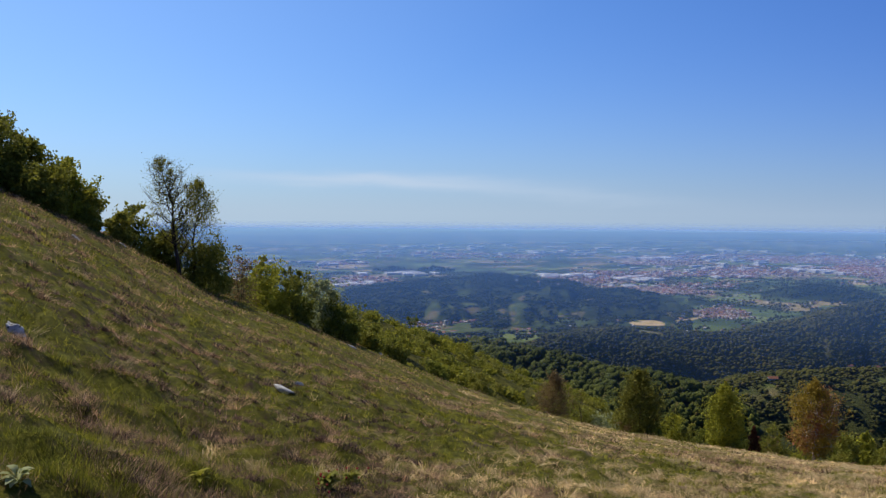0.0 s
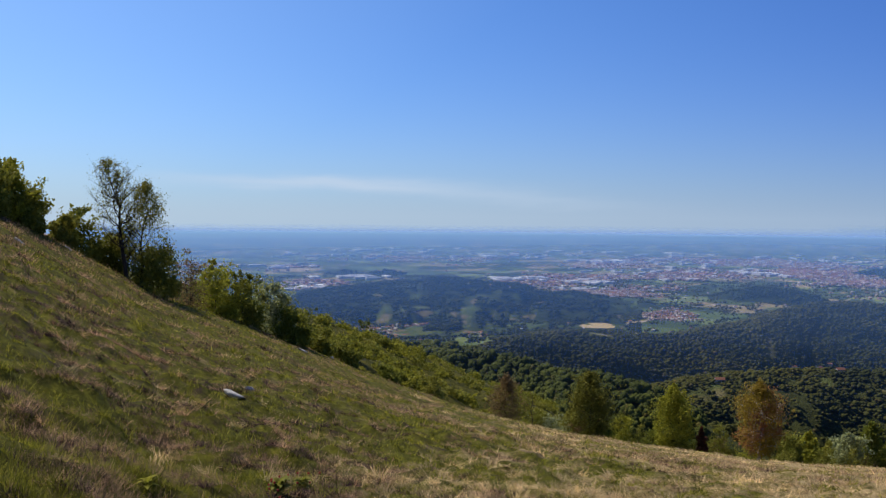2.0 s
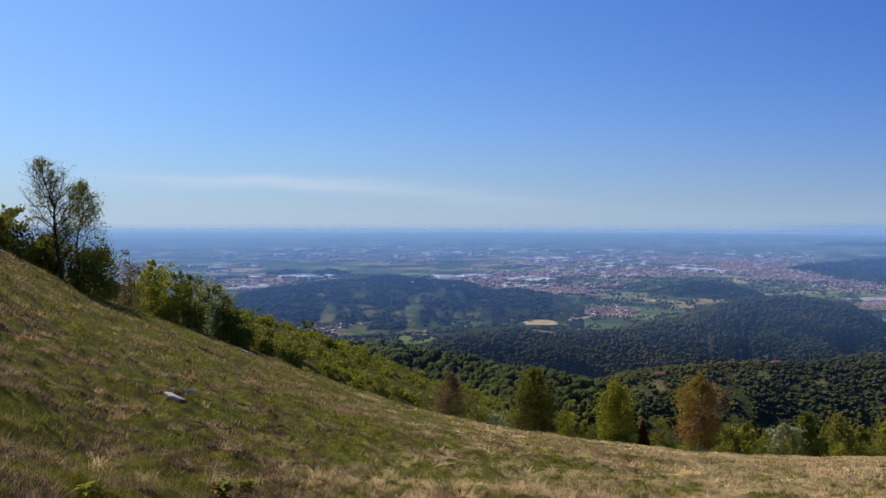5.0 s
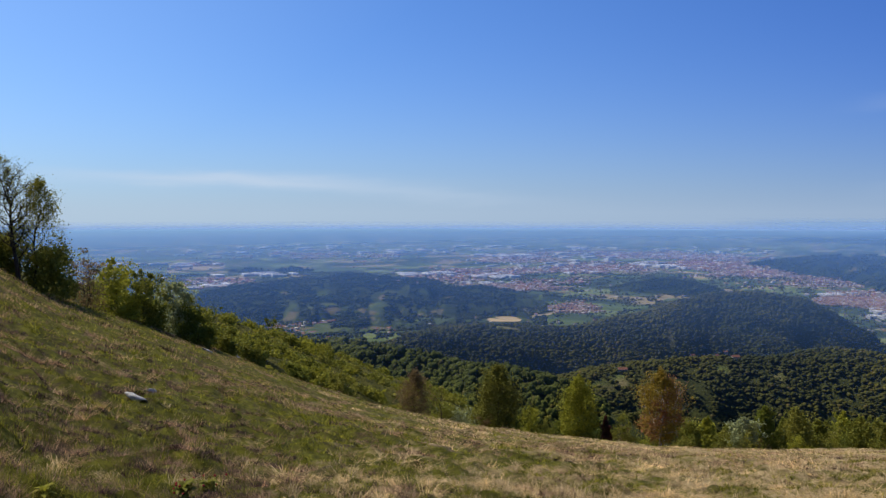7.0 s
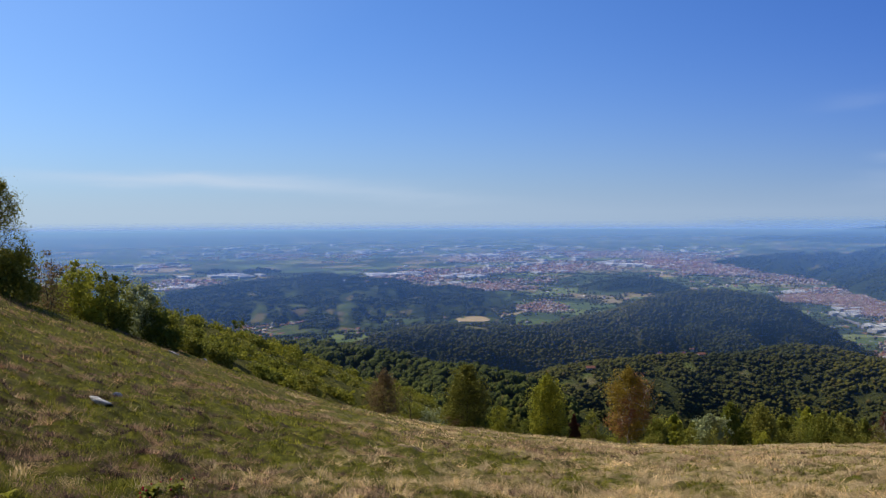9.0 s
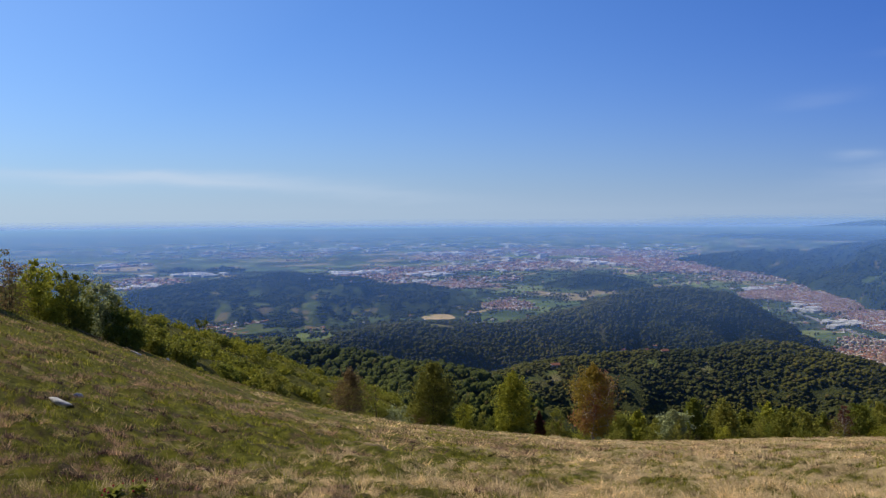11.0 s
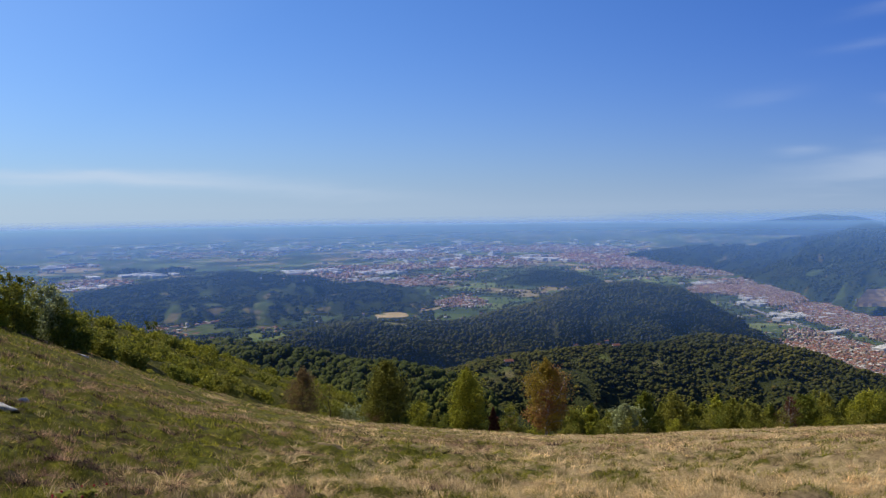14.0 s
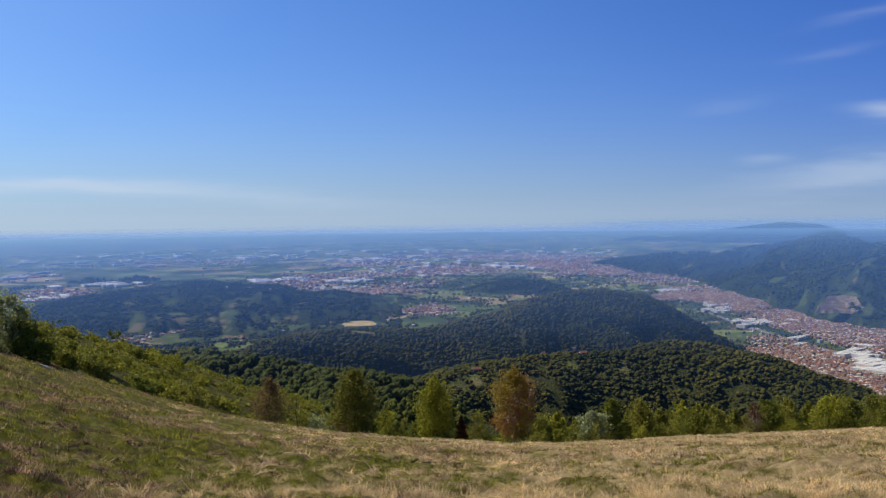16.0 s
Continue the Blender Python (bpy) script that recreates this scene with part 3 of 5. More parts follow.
def build_air():
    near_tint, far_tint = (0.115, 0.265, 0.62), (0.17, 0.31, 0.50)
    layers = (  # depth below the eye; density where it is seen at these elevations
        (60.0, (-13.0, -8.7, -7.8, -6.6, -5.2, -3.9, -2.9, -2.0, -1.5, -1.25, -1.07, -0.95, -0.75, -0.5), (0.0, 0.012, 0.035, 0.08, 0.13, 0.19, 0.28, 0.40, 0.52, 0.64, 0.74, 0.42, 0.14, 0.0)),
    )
    for depth, els, dens in layers:
        el = np.concatenate([np.linspace(-13.3, -3, 30)[:-1], np.linspace(-3, els[-1], 80)])
        az = np.radians(np.linspace(-80, 80, 81))
        A, E = np.meshgrid(az, np.radians(el), indexing="ij")
        r = depth / np.tan(-E)
        P = np.stack([r * np.sin(A), r * np.cos(A), np.full(r.shape, EYE.z - depth)], -1).reshape(-1, 3)
        n, m = A.shape
        i = np.arange((n - 1) * m).reshape(n - 1, m)[:, :-1].ravel()
        me = mesh_from("haze", drawn_in(P), np.stack([i, i + m, i + m + 1, i + 1], 1), air_material("haze_sheet", near_tint, far_tint), True)
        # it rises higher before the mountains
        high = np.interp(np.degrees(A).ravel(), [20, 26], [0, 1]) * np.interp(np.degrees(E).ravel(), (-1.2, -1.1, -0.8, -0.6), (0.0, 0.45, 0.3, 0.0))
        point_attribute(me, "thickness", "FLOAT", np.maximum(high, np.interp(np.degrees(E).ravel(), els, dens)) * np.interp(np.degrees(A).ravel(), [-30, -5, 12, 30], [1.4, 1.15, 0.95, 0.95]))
        ob = tagged(new("haze", me), "thin blue-tinted sheet standing in for haze over the plain", "haze", kind="stuff")
        ob.visible_shadow = False

    # tinted sheets standing in for haze against the long hill and before the farthest mountains
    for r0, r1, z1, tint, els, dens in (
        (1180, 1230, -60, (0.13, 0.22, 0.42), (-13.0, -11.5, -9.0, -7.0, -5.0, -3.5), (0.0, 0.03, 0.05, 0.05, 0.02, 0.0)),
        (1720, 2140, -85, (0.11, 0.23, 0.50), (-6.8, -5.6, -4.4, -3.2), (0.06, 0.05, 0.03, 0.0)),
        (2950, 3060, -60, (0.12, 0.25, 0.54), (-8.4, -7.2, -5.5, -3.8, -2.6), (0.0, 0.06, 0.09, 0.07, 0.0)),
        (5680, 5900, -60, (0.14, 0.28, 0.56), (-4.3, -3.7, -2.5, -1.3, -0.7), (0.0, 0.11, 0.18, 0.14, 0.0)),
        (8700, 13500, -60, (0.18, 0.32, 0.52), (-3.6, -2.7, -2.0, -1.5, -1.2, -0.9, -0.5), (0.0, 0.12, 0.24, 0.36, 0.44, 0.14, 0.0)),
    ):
        az, h = np.radians(np.linspace(-60, 60, 61)), np.linspace(0, 1, 120)
        A, H = np.meshgrid(az, h, indexing="ij")
        r = r0 + (r1 - r0) * H
        P = np.stack([r * np.sin(A), r * np.cos(A), EYE.z - 440 + (440 + z1) * H], -1)
        el = np.degrees(np.arctan2(P[..., 2] - EYE.z, r)).ravel()
        n, m = A.shape
        i = np.arange((n - 1) * m).reshape(n - 1, m)[:, :-1].ravel()
        me = mesh_from("haze", drawn_in(P.reshape(-1, 3)), np.stack([i, i + m, i + m + 1, i + 1], 1), air_material("haze_sheet", tint, tint), True)
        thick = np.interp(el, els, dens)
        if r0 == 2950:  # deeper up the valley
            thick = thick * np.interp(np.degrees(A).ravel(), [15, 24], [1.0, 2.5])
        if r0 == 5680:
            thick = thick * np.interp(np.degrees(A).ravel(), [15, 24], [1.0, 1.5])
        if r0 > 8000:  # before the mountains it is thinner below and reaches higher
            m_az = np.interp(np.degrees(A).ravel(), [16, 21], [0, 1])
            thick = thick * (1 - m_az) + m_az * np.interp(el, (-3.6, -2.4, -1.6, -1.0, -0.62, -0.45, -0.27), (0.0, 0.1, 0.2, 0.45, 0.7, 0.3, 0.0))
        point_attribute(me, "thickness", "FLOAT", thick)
        ob = tagged(new("haze", me), "thin blue-tinted sheet standing in for haze before distant hills", "haze", kind="stuff")
        ob.visible_shadow = False


build_air()

# ---------------------------------------------------------------- woods on the hills


def icosphere(subdivisions):
    bm = bmesh.new()
    bmesh.ops.create_icosphere(bm, subdivisions=subdivisions, radius=1)
    v = np.array([p.co for p in bm.verts])
    f = np.array([[q.index for q in p.verts] for p in bm.faces])
    bm.free()
    return v, f


def crown_shapes(masses, count, rng):
    """Uneven crowns, each of several ragged leaf masses."""
    v, f = icosphere(1)
    f = f[v[f][:, :, 2].mean(1) > -0.45]
    out = []
    for _ in range(count):
        V, F = [], []
        for k in range(masses):
            a, up = k * 2.4 + rng.uniform(-0.4, 0.4), rng.uniform(-0.1, 0.55)
            c = np.array([math.cos(a), math.sin(a), 0]) * (0.0 if masses == 1 else rng.uniform(0.35, 0.6) * (1.1 - up)) + (0, 0, up)
            size = (1.0 if masses == 1 else rng.uniform(0.5, 0.72))
            V.append(c + v * size * (1 + 0.2 * rng.normal(size=(len(v), 1))))
            F.append(f + k * len(v))
        out.append(np.vstack(V))
    return out, np.vstack(F)


def woods(name, label, az_span, r_span, spacing, size, kinds, material, masses, seed, skip=0.0, heights=(0.95, 1.5)):
    rng = np.random.default_rng(seed)
    shapes, f = crown_shapes(masses, 10, rng)
    a0, a1 = az_span
    area = math.radians(a1 - a0) * (r_span[1] ** 2 - r_span[0] ** 2) / 2
    n = int(area / spacing**2)
    az = rng.uniform(a0, a1, n)
    r = np.sqrt(rng.uniform(r_span[0] ** 2, r_span[1] ** 2, n))
    x, y = r * np.sin(np.radians(az)), r * np.cos(np.radians(az))
    z, cover = land(x, y)
    keep = np.isin(cover, kinds) & (clearing(x, y) < 0.4) & (fbm(x / 60, y / 60, seed, 3) > skip - 1.0)
    x, y, z, az = x[keep], y[keep], z[keep], az[keep]
    seen = in_sight(x, y, z + 2.2 * size)
    x, y, z = x[seen], y[seen], z[seen]
    V, F = [], []
    k = len(shapes[0])
    rad = size * np.exp(np.clip(rng.normal(0, 0.25, len(x)), -0.5, 0.4))
    tall = rng.uniform(*heights, len(x))
    spin = rng.uniform(0, 6.28, len(x))
    for j in range(len(x)):
        w = shapes[j % 10]
        c, s = math.cos(spin[j]), math.sin(spin[j])
        q = np.stack([w[:, 0] * c - w[:, 1] * s, w[:, 0] * s + w[:, 1] * c, w[:, 2] * tall[j]], 1) * rad[j]
        V.append(q + (x[j], y[j], z[j] + rad[j] * 0.55))
        F.append(f + j * k)
    me = mesh_from(name, drawn_in(np.vstack(V)), np.vstack(F), material, True)
    tagged(new(name, me), label, "woods", kind="stuff")
    return len(x)


woods("beech_wood", "dense fresh green beech wood covering the ridge", (-19.5, 9.8), (640, 1120), 5.6, 4.3, (WOOD, SCRUB), M_BEECH, 7, 11, heights=(0.75, 1.2))
woods("hill_wood", "dark green mixed wood covering a rounded hill", (3.2, 39), (1000, 1800), 6.0, 4.3, (WOOD,), M_WOODS, 2, 12, heights=(0.42, 0.8))
woods("far_hill_wood", "dark green wood covering a long hill", (-10.8, 29.3), (1850, 2950), 5.8, 4.1, (WOOD,), M_WOODS, 1, 13, heights=(0.4, 0.75))
woods("left_hill_wood", "blue-green wood covering a far hill", (-21, 4), (3000, 5000), 12.5, 6.4, (FARWOOD,), M_DARKWOOD, 1, 15, 0.3, heights=(0.4, 0.8))
woods("valley_wood", "blue-green wood on the flanks of the valley", (21, 39), (3500, 6500), 15, 7.5, (FARWOOD,), M_DARKWOOD, 1, 16, 0.3, heights=(0.5, 0.9))
woods("town_hill_wood", "blue-green wood covering a low hill beside a town", (6, 19), (4700, 5650), 13, 6.5, (FARWOOD,), M_DARKWOOD, 1, 17, 0.3, heights=(0.5, 0.9))
woods("small_hill_wood", "blue wood on two small hills in the plain", (-15, -7.5), (6300, 7500), 20, 6.0, (FARWOOD,), M_DARKWOOD, 1, 18, 0.5)
woods("mountain_wood", "blue-green wood on the end of a mountain", (16, 25), (6500, 8300), 20, 9.0, (FARWOOD,), M_DARKWOOD, 1, 19, 0.3, heights=(0.4, 0.8))
woods("lowland_groves", "dark blue-green groves on the low land before a far hill", (-18, 6), (2950, 4500), 14, 5.6, (PLAIN,), M_DARKWOOD, 1, 25, 0.85, heights=(0.5, 0.9))
woods("town_trees", "trees between the houses of the valley town", (20.5, 39), (2100, 5200), 24, 4.2, (PLAIN,), M_WOODS, 1, 24, 0.9, heights=(0.8, 1.3))
woods("plain_trees", "groves and hedgerow trees between the fields", (-21, 23), (3000, 6800), 21, 4.6, (PLAIN,), M_WOODS, 1, 14, 1.15, heights=(0.7, 1.2))

# ---------------------------------------------------------------- trees and bushes


def tube(path, radii, sides):
    """A tapered round stem along a path."""
    path = np.asarray(path, float)
    ahead = np.gradient(path, axis=0)
    ahead /= np.linalg.norm(ahead, axis=1)[:, None] + 1e-9
    side = np.cross(ahead, (0.3, 0.9, 0.2))
    side /= np.linalg.norm(side, axis=1)[:, None] + 1e-9
    up = np.cross(ahead, side)
    t = np.linspace(0, 2 * np.pi, sides, endpoint=False)
    V = (path[:, None] + np.asarray(radii)[:, None, None] * (np.cos(t)[None, :, None] * side[:, None] + np.sin(t)[None, :, None] * up[:, None])).reshape(-1, 3)
    i = np.arange((len(path) - 1) * sides).reshape(-1, sides)
    j = np.roll(i, -1, axis=1)
    return V, np.stack([i.ravel(), j.ravel(), (j + sides).ravel(), (i + sides).ravel()], 1)


def joined(pieces):
    V, F, n = [], [], 0
    for v, f in pieces:
        V.append(v)
        F.append(f + n)
        n += len(v)
    return np.vstack(V), np.vstack(F)


def leaves(points, size, rng, droop=0.3):
    """Small bent leaves, each a kite of two faces, round the given points."""
    n = len(points)
    a = rng.normal(size=(n, 3))
    a[:, 2] -= droop
    a /= np.linalg.norm(a, axis=1)[:, None]
    b = np.cross(a, rng.normal(size=(n, 3)))
    b /= np.linalg.norm(b, axis=1)[:, None] + 1e-9
    c = np.cross(a, b)
    s = size * rng.lognormal(0, 0.3, n)[:, None]
    V = np.stack([points - a * s * 0.5, points + b * s * 0.36 + c * s * 0.12, points + a * s * 0.6, points - b * s * 0.36 + c * s * 0.12], 1).reshape(-1, 3)
    i = np.arange(n)[:, None] * 4
    return V, np.concatenate([np.hstack([i, i + 1, i + 2]), np.hstack([i, i + 2, i + 3])], 0)


def bent(p, q, rng, steps=4, sway=0.08):
    t = np.linspace(0, 1, steps + 1)[:, None]
    length = np.linalg.norm(np.subtract(q, p))
    w = rng.normal(size=(steps + 1, 3)) * sway * length * np.sin(np.pi * t) * 0.6
    return np.asarray(p) + t * (np.asarray(q) - p) + w


PROFILES = {  # width of the crown by height
    "round": lambda t: np.sqrt(np.clip(1 - (2 * t - 0.95) ** 2, 0.02, 1)),
    "cone": lambda t: np.clip(1.05 - t, 0.05, 1) ** 0.75,
    "oval": lambda t: np.clip(np.sin(np.pi * np.clip(t * 0.92 + 0.08, 0, 1)), 0.08, 1) ** 0.7,
    "mound": lambda t: np.sqrt(np.clip(1 - 0.92 * t * t, 0.05, 1)),
    "spire": lambda t: np.clip(1.0 - np.abs(t - 0.32) * 1.4, 0.05, 1) ** 0.8,
    "egg": lambda t: np.where(t < 0.38, 1 - 0.45 * ((0.38 - t) / 0.38) ** 2, np.clip(1 - (np.abs(t - 0.38) / 0.64) ** 1.7, 0.05, 1)),
}


def plant(name, label, place, height, width, leaf, count, size, profile="oval", low=0.12, stems=1, limbs=16, twigs=6, spread=0.16, bark=M_BARK, seed=0, lean=0.0, girth=0.016, category="tree", group="", rise=(0.25, 0.85), fill=0.0):
    """A tree or bush: trunk, limbs with their twigs, and a crown of single leaves."""
    rng = np.random.default_rng(seed + 1000)
    thing = new(name)
    thing.location = place
    tagged(thing, label, category, group)
    tips, stem_pieces, limb_pieces = [], [], []
    for s in range(stems):
        ang = rng.uniform(0, 6.28)
        out = 0.0 if stems == 1 else 0.28 * width * rng.uniform(0.5, 1.2)
        h = height * (1 if s == 0 else rng.uniform(0.7, 0.97))
        foot = np.array([math.cos(ang), math.sin(ang), 0]) * (0.06 * width if stems > 1 else 0) + (0, 0, -0.35)
        top = np.array([math.cos(ang) * out + lean * h, math.sin(ang) * out, h])
        trunk = bent(foot, top, rng, 7, 0.035)
        thick = girth * height * (1 if stems == 1 else 0.7)
        stem_pieces.append(tube(trunk, thick * np.linspace(1, 0.2, 8) ** 1.5, 7))
        for k in range(max(3, limbs // stems)):
            t = low + ((0.95 if profile == "spire" else 0.97) - low) * (k + rng.uniform(0, 1)) / max(3, limbs // stems)
            start = np.array([np.interp(t, np.linspace(0, 1, 8), trunk[:, d]) for d in range(3)])
            reach = 0.5 * width * PROFILES[profile](np.array((t - low) / (1 - low))) * rng.uniform(0.65, 1.12)
            a = k * 2.4 + rng.uniform(-0.5, 0.5)
            end = start + np.array([math.cos(a) * reach, math.sin(a) * reach, reach * rng.uniform(*rise)])
            end[2] = min(end[2], h * 1.02)
            line = bent(start, end, rng, 4, 0.12)
            pieces = [tube(line, thick * 0.38 * (1.1 - t * 0.75) * np.linspace(1, 0.2, 5), 5)]
            for _ in range(twigs):
                u = rng.uniform(0.3, 1)
                p = np.array([np.interp(u, np.linspace(0, 1, 5), line[:, d]) for d in range(3)])
                q = p + np.clip(rng.normal(size=3), -1.6, 1.6) * reach * 0.3 + (0, 0, reach * 0.25)
                twig = bent(p, q, rng, 2, 0.1)
                pieces.append(tube(twig, thick * 0.09 * np.linspace(1, 0.35, 3), 3))
                tips.append((twig[1], reach))
                tips.append((twig[2], reach))
            tips.append((line[-1], reach))
            limb_pieces.append(pieces)
    for v, f in stem_pieces:
        part("trunk", mesh_from("trunk", v, f, bark, True), thing)
    for pieces in limb_pieces:
        if name == "young_birch":  # bare enough to show the twigs of each limb
            limb = part("limb", mesh_from("limb", *pieces[0], bark, True), thing)
            tagged(part("twig_spray", mesh_from("twig_spray", *joined(pieces[1:]), bark, True), limb), kind="stuff")
        else:
            part("limb", mesh_from("limb", *joined(pieces), bark, True), thing)
    if count:
        ends = np.array([p for p, _ in tips])
        reach = np.array([max(0.14 * width, r) for _, r in tips])
        pick = rng.integers(0, len(ends), count)
        pts = ends[pick] + np.clip(rng.normal(size=(count, 3)), -1.7, 1.7) * (spread * reach[pick])[:, None]
        if fill:  # leaf masses that close the crown, in uneven lumps
            inner = rng.uniform(0, 1, count) < fill
            a, t = rng.uniform(0, 6.283, count), rng.uniform(0, 1, count) ** 0.85
            lump = 0.92 + 0.34 * vnoise(a * 1.27 + 3.0, t * 5.0 + seed, 5) + 0.16 * vnoise(a * 2.9, t * 11.0, seed)
            d = 0.5 * width * PROFILES[profile](t) * lump * (0.45 + 0.55 * np.sqrt(rng.uniform(0, 1, count)))
            z = height * (low + (1.0 - low) * t) + 0.05 * width * rng.normal(size=count)
            tilt = lean * z
            pts = np.where(inner[:, None], np.stack([np.cos(a) * d + tilt, np.sin(a) * d, z], 1), pts)
        if profile == "mound":  # leaves down to the ground all round
            low_ones = rng.uniform(0, 1, count) < 0.35
            a, d = rng.uniform(0, 6.28, count), 0.5 * width * np.sqrt(rng.uniform(0.1, 1, count))
            skirt = np.stack([np.cos(a) * d, np.sin(a) * d, rng.uniform(-0.25, 0.5, count) * height * np.sqrt(np.clip(1 - (d / (0.55 * width)) ** 2, 0.1, 1))], 1)
            pts = np.where(low_ones[:, None], skirt, pts)
        else:
            pts[:, 2] = np.maximum(pts[:, 2], 0.03)
        v, f = leaves(pts, size, rng)
        part("crown", mesh_from("crown", v, f, M_LEAF[leaf]), thing)
    return thing


def stand(az, r, top):
    """The foot of a plant at a bearing and distance, and its height up to an elevation."""
    p = ground_at(az, r)
    return tuple(p), float(EYE.z + r * math.tan(radians(top)) - p[2])


def grown(name, label, az, r, top, width_deg, leaf, count, size, seed, **more):
    place, height = stand(az, r, top)
    width = r * radians(width_deg)
    return plant(name, label, place, height, width, leaf, count, size, seed=seed, **more)

# along the upper edge of the meadow
grown("hazel_thicket", "tall dense dark green thicket on the upper slope", -35.81, 46, 5.35, 3.3, "bush", 15187, 0.125, 1, stems=5, limbs=40, profile="mound", low=0.03, category="bush")
grown("hazel_thicket", "tall dense dark green thicket on the upper slope", -34.13, 47, 4.55, 2.9, "bush", 13500, 0.125, 2, stems=5, limbs=40, profile="mound", low=0.03, category="bush")
grown("hazel_thicket", "yellow-green leafy thicket on the upper slope", -32.2, 47, 2.85, 2.5, "fresh", 12000, 0.125, 3, stems=5, limbs=36, profile="mound", low=0.03, category="bush")
grown("hazel_thicket", "yellow-green leafy bush with bare twig tips", -30.85, 48, 1.3, 1.6, "bush", 6000, 0.125, 4, stems=4, limbs=30, profile="mound", low=0.03, category="bush")
grown("bush", "low green bush on the meadow's edge", -29.3, 50, -0.15, 1.6, "olive", 4050, 0.13, 5, stems=4, limbs=24, profile="mound", low=0.03, category="bush")
grown("bush", "green bush behind a young tree", -28.12, 53, 0.25, 2.39, "bush", 4860, 0.13, 6, stems=4, limbs=26, profile="mound", low=0.03, category="bush")
grown("young_birch", "slender young birch with dark forked trunk and thin leaves", -25.6, 52, 3.45, 3.5, "olive", 6500, 0.052, 7, limbs=42, twigs=18, profile="spire", low=0.22, spread=0.16, girth=0.02, lean=-0.16, rise=(0.5, 1.15))
grown("young_birch", "leafy young tree beside a thin birch", -24.75, 53, 1.95, 3.2, "olive", 10500, 0.064, 8, limbs=36, twigs=13, profile="spire", low=0.1, spread=0.18, lean=0.06, rise=(0.5, 1.1), fill=0.3)
grown("bush", "dense green bush at the foot of the birches", -24.2, 53.5, -2.1, 3.3, "bush", 6075, 0.13, 9, stems=5, limbs=30, profile="mound", low=0.02, category="bush")
grown("bush", "dark green bush at the foot of the birches", -26.6, 54, -1.3, 2.2, "bush", 5400, 0.13, 10, stems=5, limbs=30, profile="mound", low=0.02, category="bush")
grown("bush", "brownish bush just coming into leaf", -22, 55, -2.33, 2.28, "brown", 1700, 0.10, 11, stems=5, limbs=26, twigs=8, profile="mound", low=0.05, category="bush")
grown("bush", "green leafy bush on the meadow's edge", -20.46, 59, -2.81, 2.6, "fresh", 5670, 0.13, 12, stems=5, limbs=28, profile="mound", low=0.03, category="bush")
grown("bush", "green leafy bush on the meadow's edge", -18.85, 60, -3.7, 2.5, "bush", 5670, 0.13, 13, stems=5, limbs=28, profile="mound", low=0.03, category="bush")
grown("bush", "round grey-green bush on the meadow's edge", -16.68, 62, -3.94, 2.5, "silver", 7020, 0.13, 14, stems=5, limbs=30, profile="mound", low=0.03, category="bush")
grown("bush", "dark green bush at the meadow's edge", -15.94, 61, -5.69, 2.39, "dark", 4860, 0.13, 15, stems=5, limbs=26, profile="mound", low=0.02, category="bush")
grown("bush", "low green bush at the meadow's edge", -14.21, 64, -7.13, 1.74, "bush", 3510, 0.13, 16, stems=5, limbs=22, profile="mound", low=0.02, category="bush")
grown("bush", "low round green bush at the meadow's edge", -12.58, 67, -7.69, 1.84, "bush", 3780, 0.13, 17, stems=5, limbs=22, profile="mound", low=0.02, category="bush")
grown("bush", "low dark green bush at the meadow's edge", -9.65, 72, -9.47, 1.41, "dark", 2430, 0.13, 18, stems=4, limbs=20, profile="mound", low=0.02, category="bush")
grown("bush", "low olive bush at the meadow's edge", -7.03, 76, -10.18, 1.52, "olive", 2430, 0.13, 19, stems=4, limbs=20, profile="mound", low=0.02, category="bush")
grown("bush", "single dark green bush on the scrubby spur", -11.26, 150, -6.51, 1.19, "dark", 2500, 0.22, 20, stems=4, limbs=20, profile="mound", low=0.02, category="bush")

grown("hazel_thicket", "dark green thicket filling the upper edge of the meadow", -33.3, 45, 2.3, 3.0, "bush", 9000, 0.12, 21, stems=5, limbs=34, profile="mound", low=0.02, category="bush")
grown("hazel_thicket", "dark green thicket reaching down to the grass", -37.0, 45, 4.6, 3.4, "bush", 9000, 0.12, 22, stems=5, limbs=34, profile="mound", low=0.02, category="bush")
grown("hazel_thicket", "green leafy thicket reaching down to the grass", -31.2, 47, 0.9, 2.0, "bush", 5000, 0.12, 23, stems=5, limbs=30, profile="mound", low=0.02, category="bush")

# along the lower edge of the meadow
grown("bare_tree", "brownish small tree just coming into leaf", -2.33, 86, -9.95, 2.5, "brown", 7000, 0.11, 31, limbs=26, twigs=9, profile="spire", low=0.03, fill=0.5)
grown("dead_shrub", "grey bare shrub with thin twigs", -0.69, 88, -10.86, 0.87, "brown", 160, 0.08, 32, limbs=18, twigs=8, profile="oval", low=0.2, category="shrub")
grown("bush", "low pale green bush at the meadow's edge", 0.52, 89, -12.39, 1.74, "silver", 2430, 0.13, 33, stems=4, limbs=18, profile="mound", low=0.02, category="bush")
grown("pine_tree", "dark green conical tree at the meadow's edge", 2.88, 95, -9.75, 3.0, "pine", 16000, 0.17, 34, limbs=40, twigs=7, profile="egg", low=0.02, spread=0.16, fill=0.55)
grown("bush", "fresh green bush at the meadow's edge", 5.12, 97, -12.06, 1.84, "fresh", 4050, 0.13, 35, stems=3, limbs=18, profile="mound", low=0.03, category="bush")
grown("leafy_tree", "bright yellow-green rounded tree at the meadow's edge", 8.0, 100, -10.2, 2.5, "fresh", 15000, 0.16, 36, limbs=36, twigs=7, profile="egg", low=0.02, spread=0.15, fill=0.6)
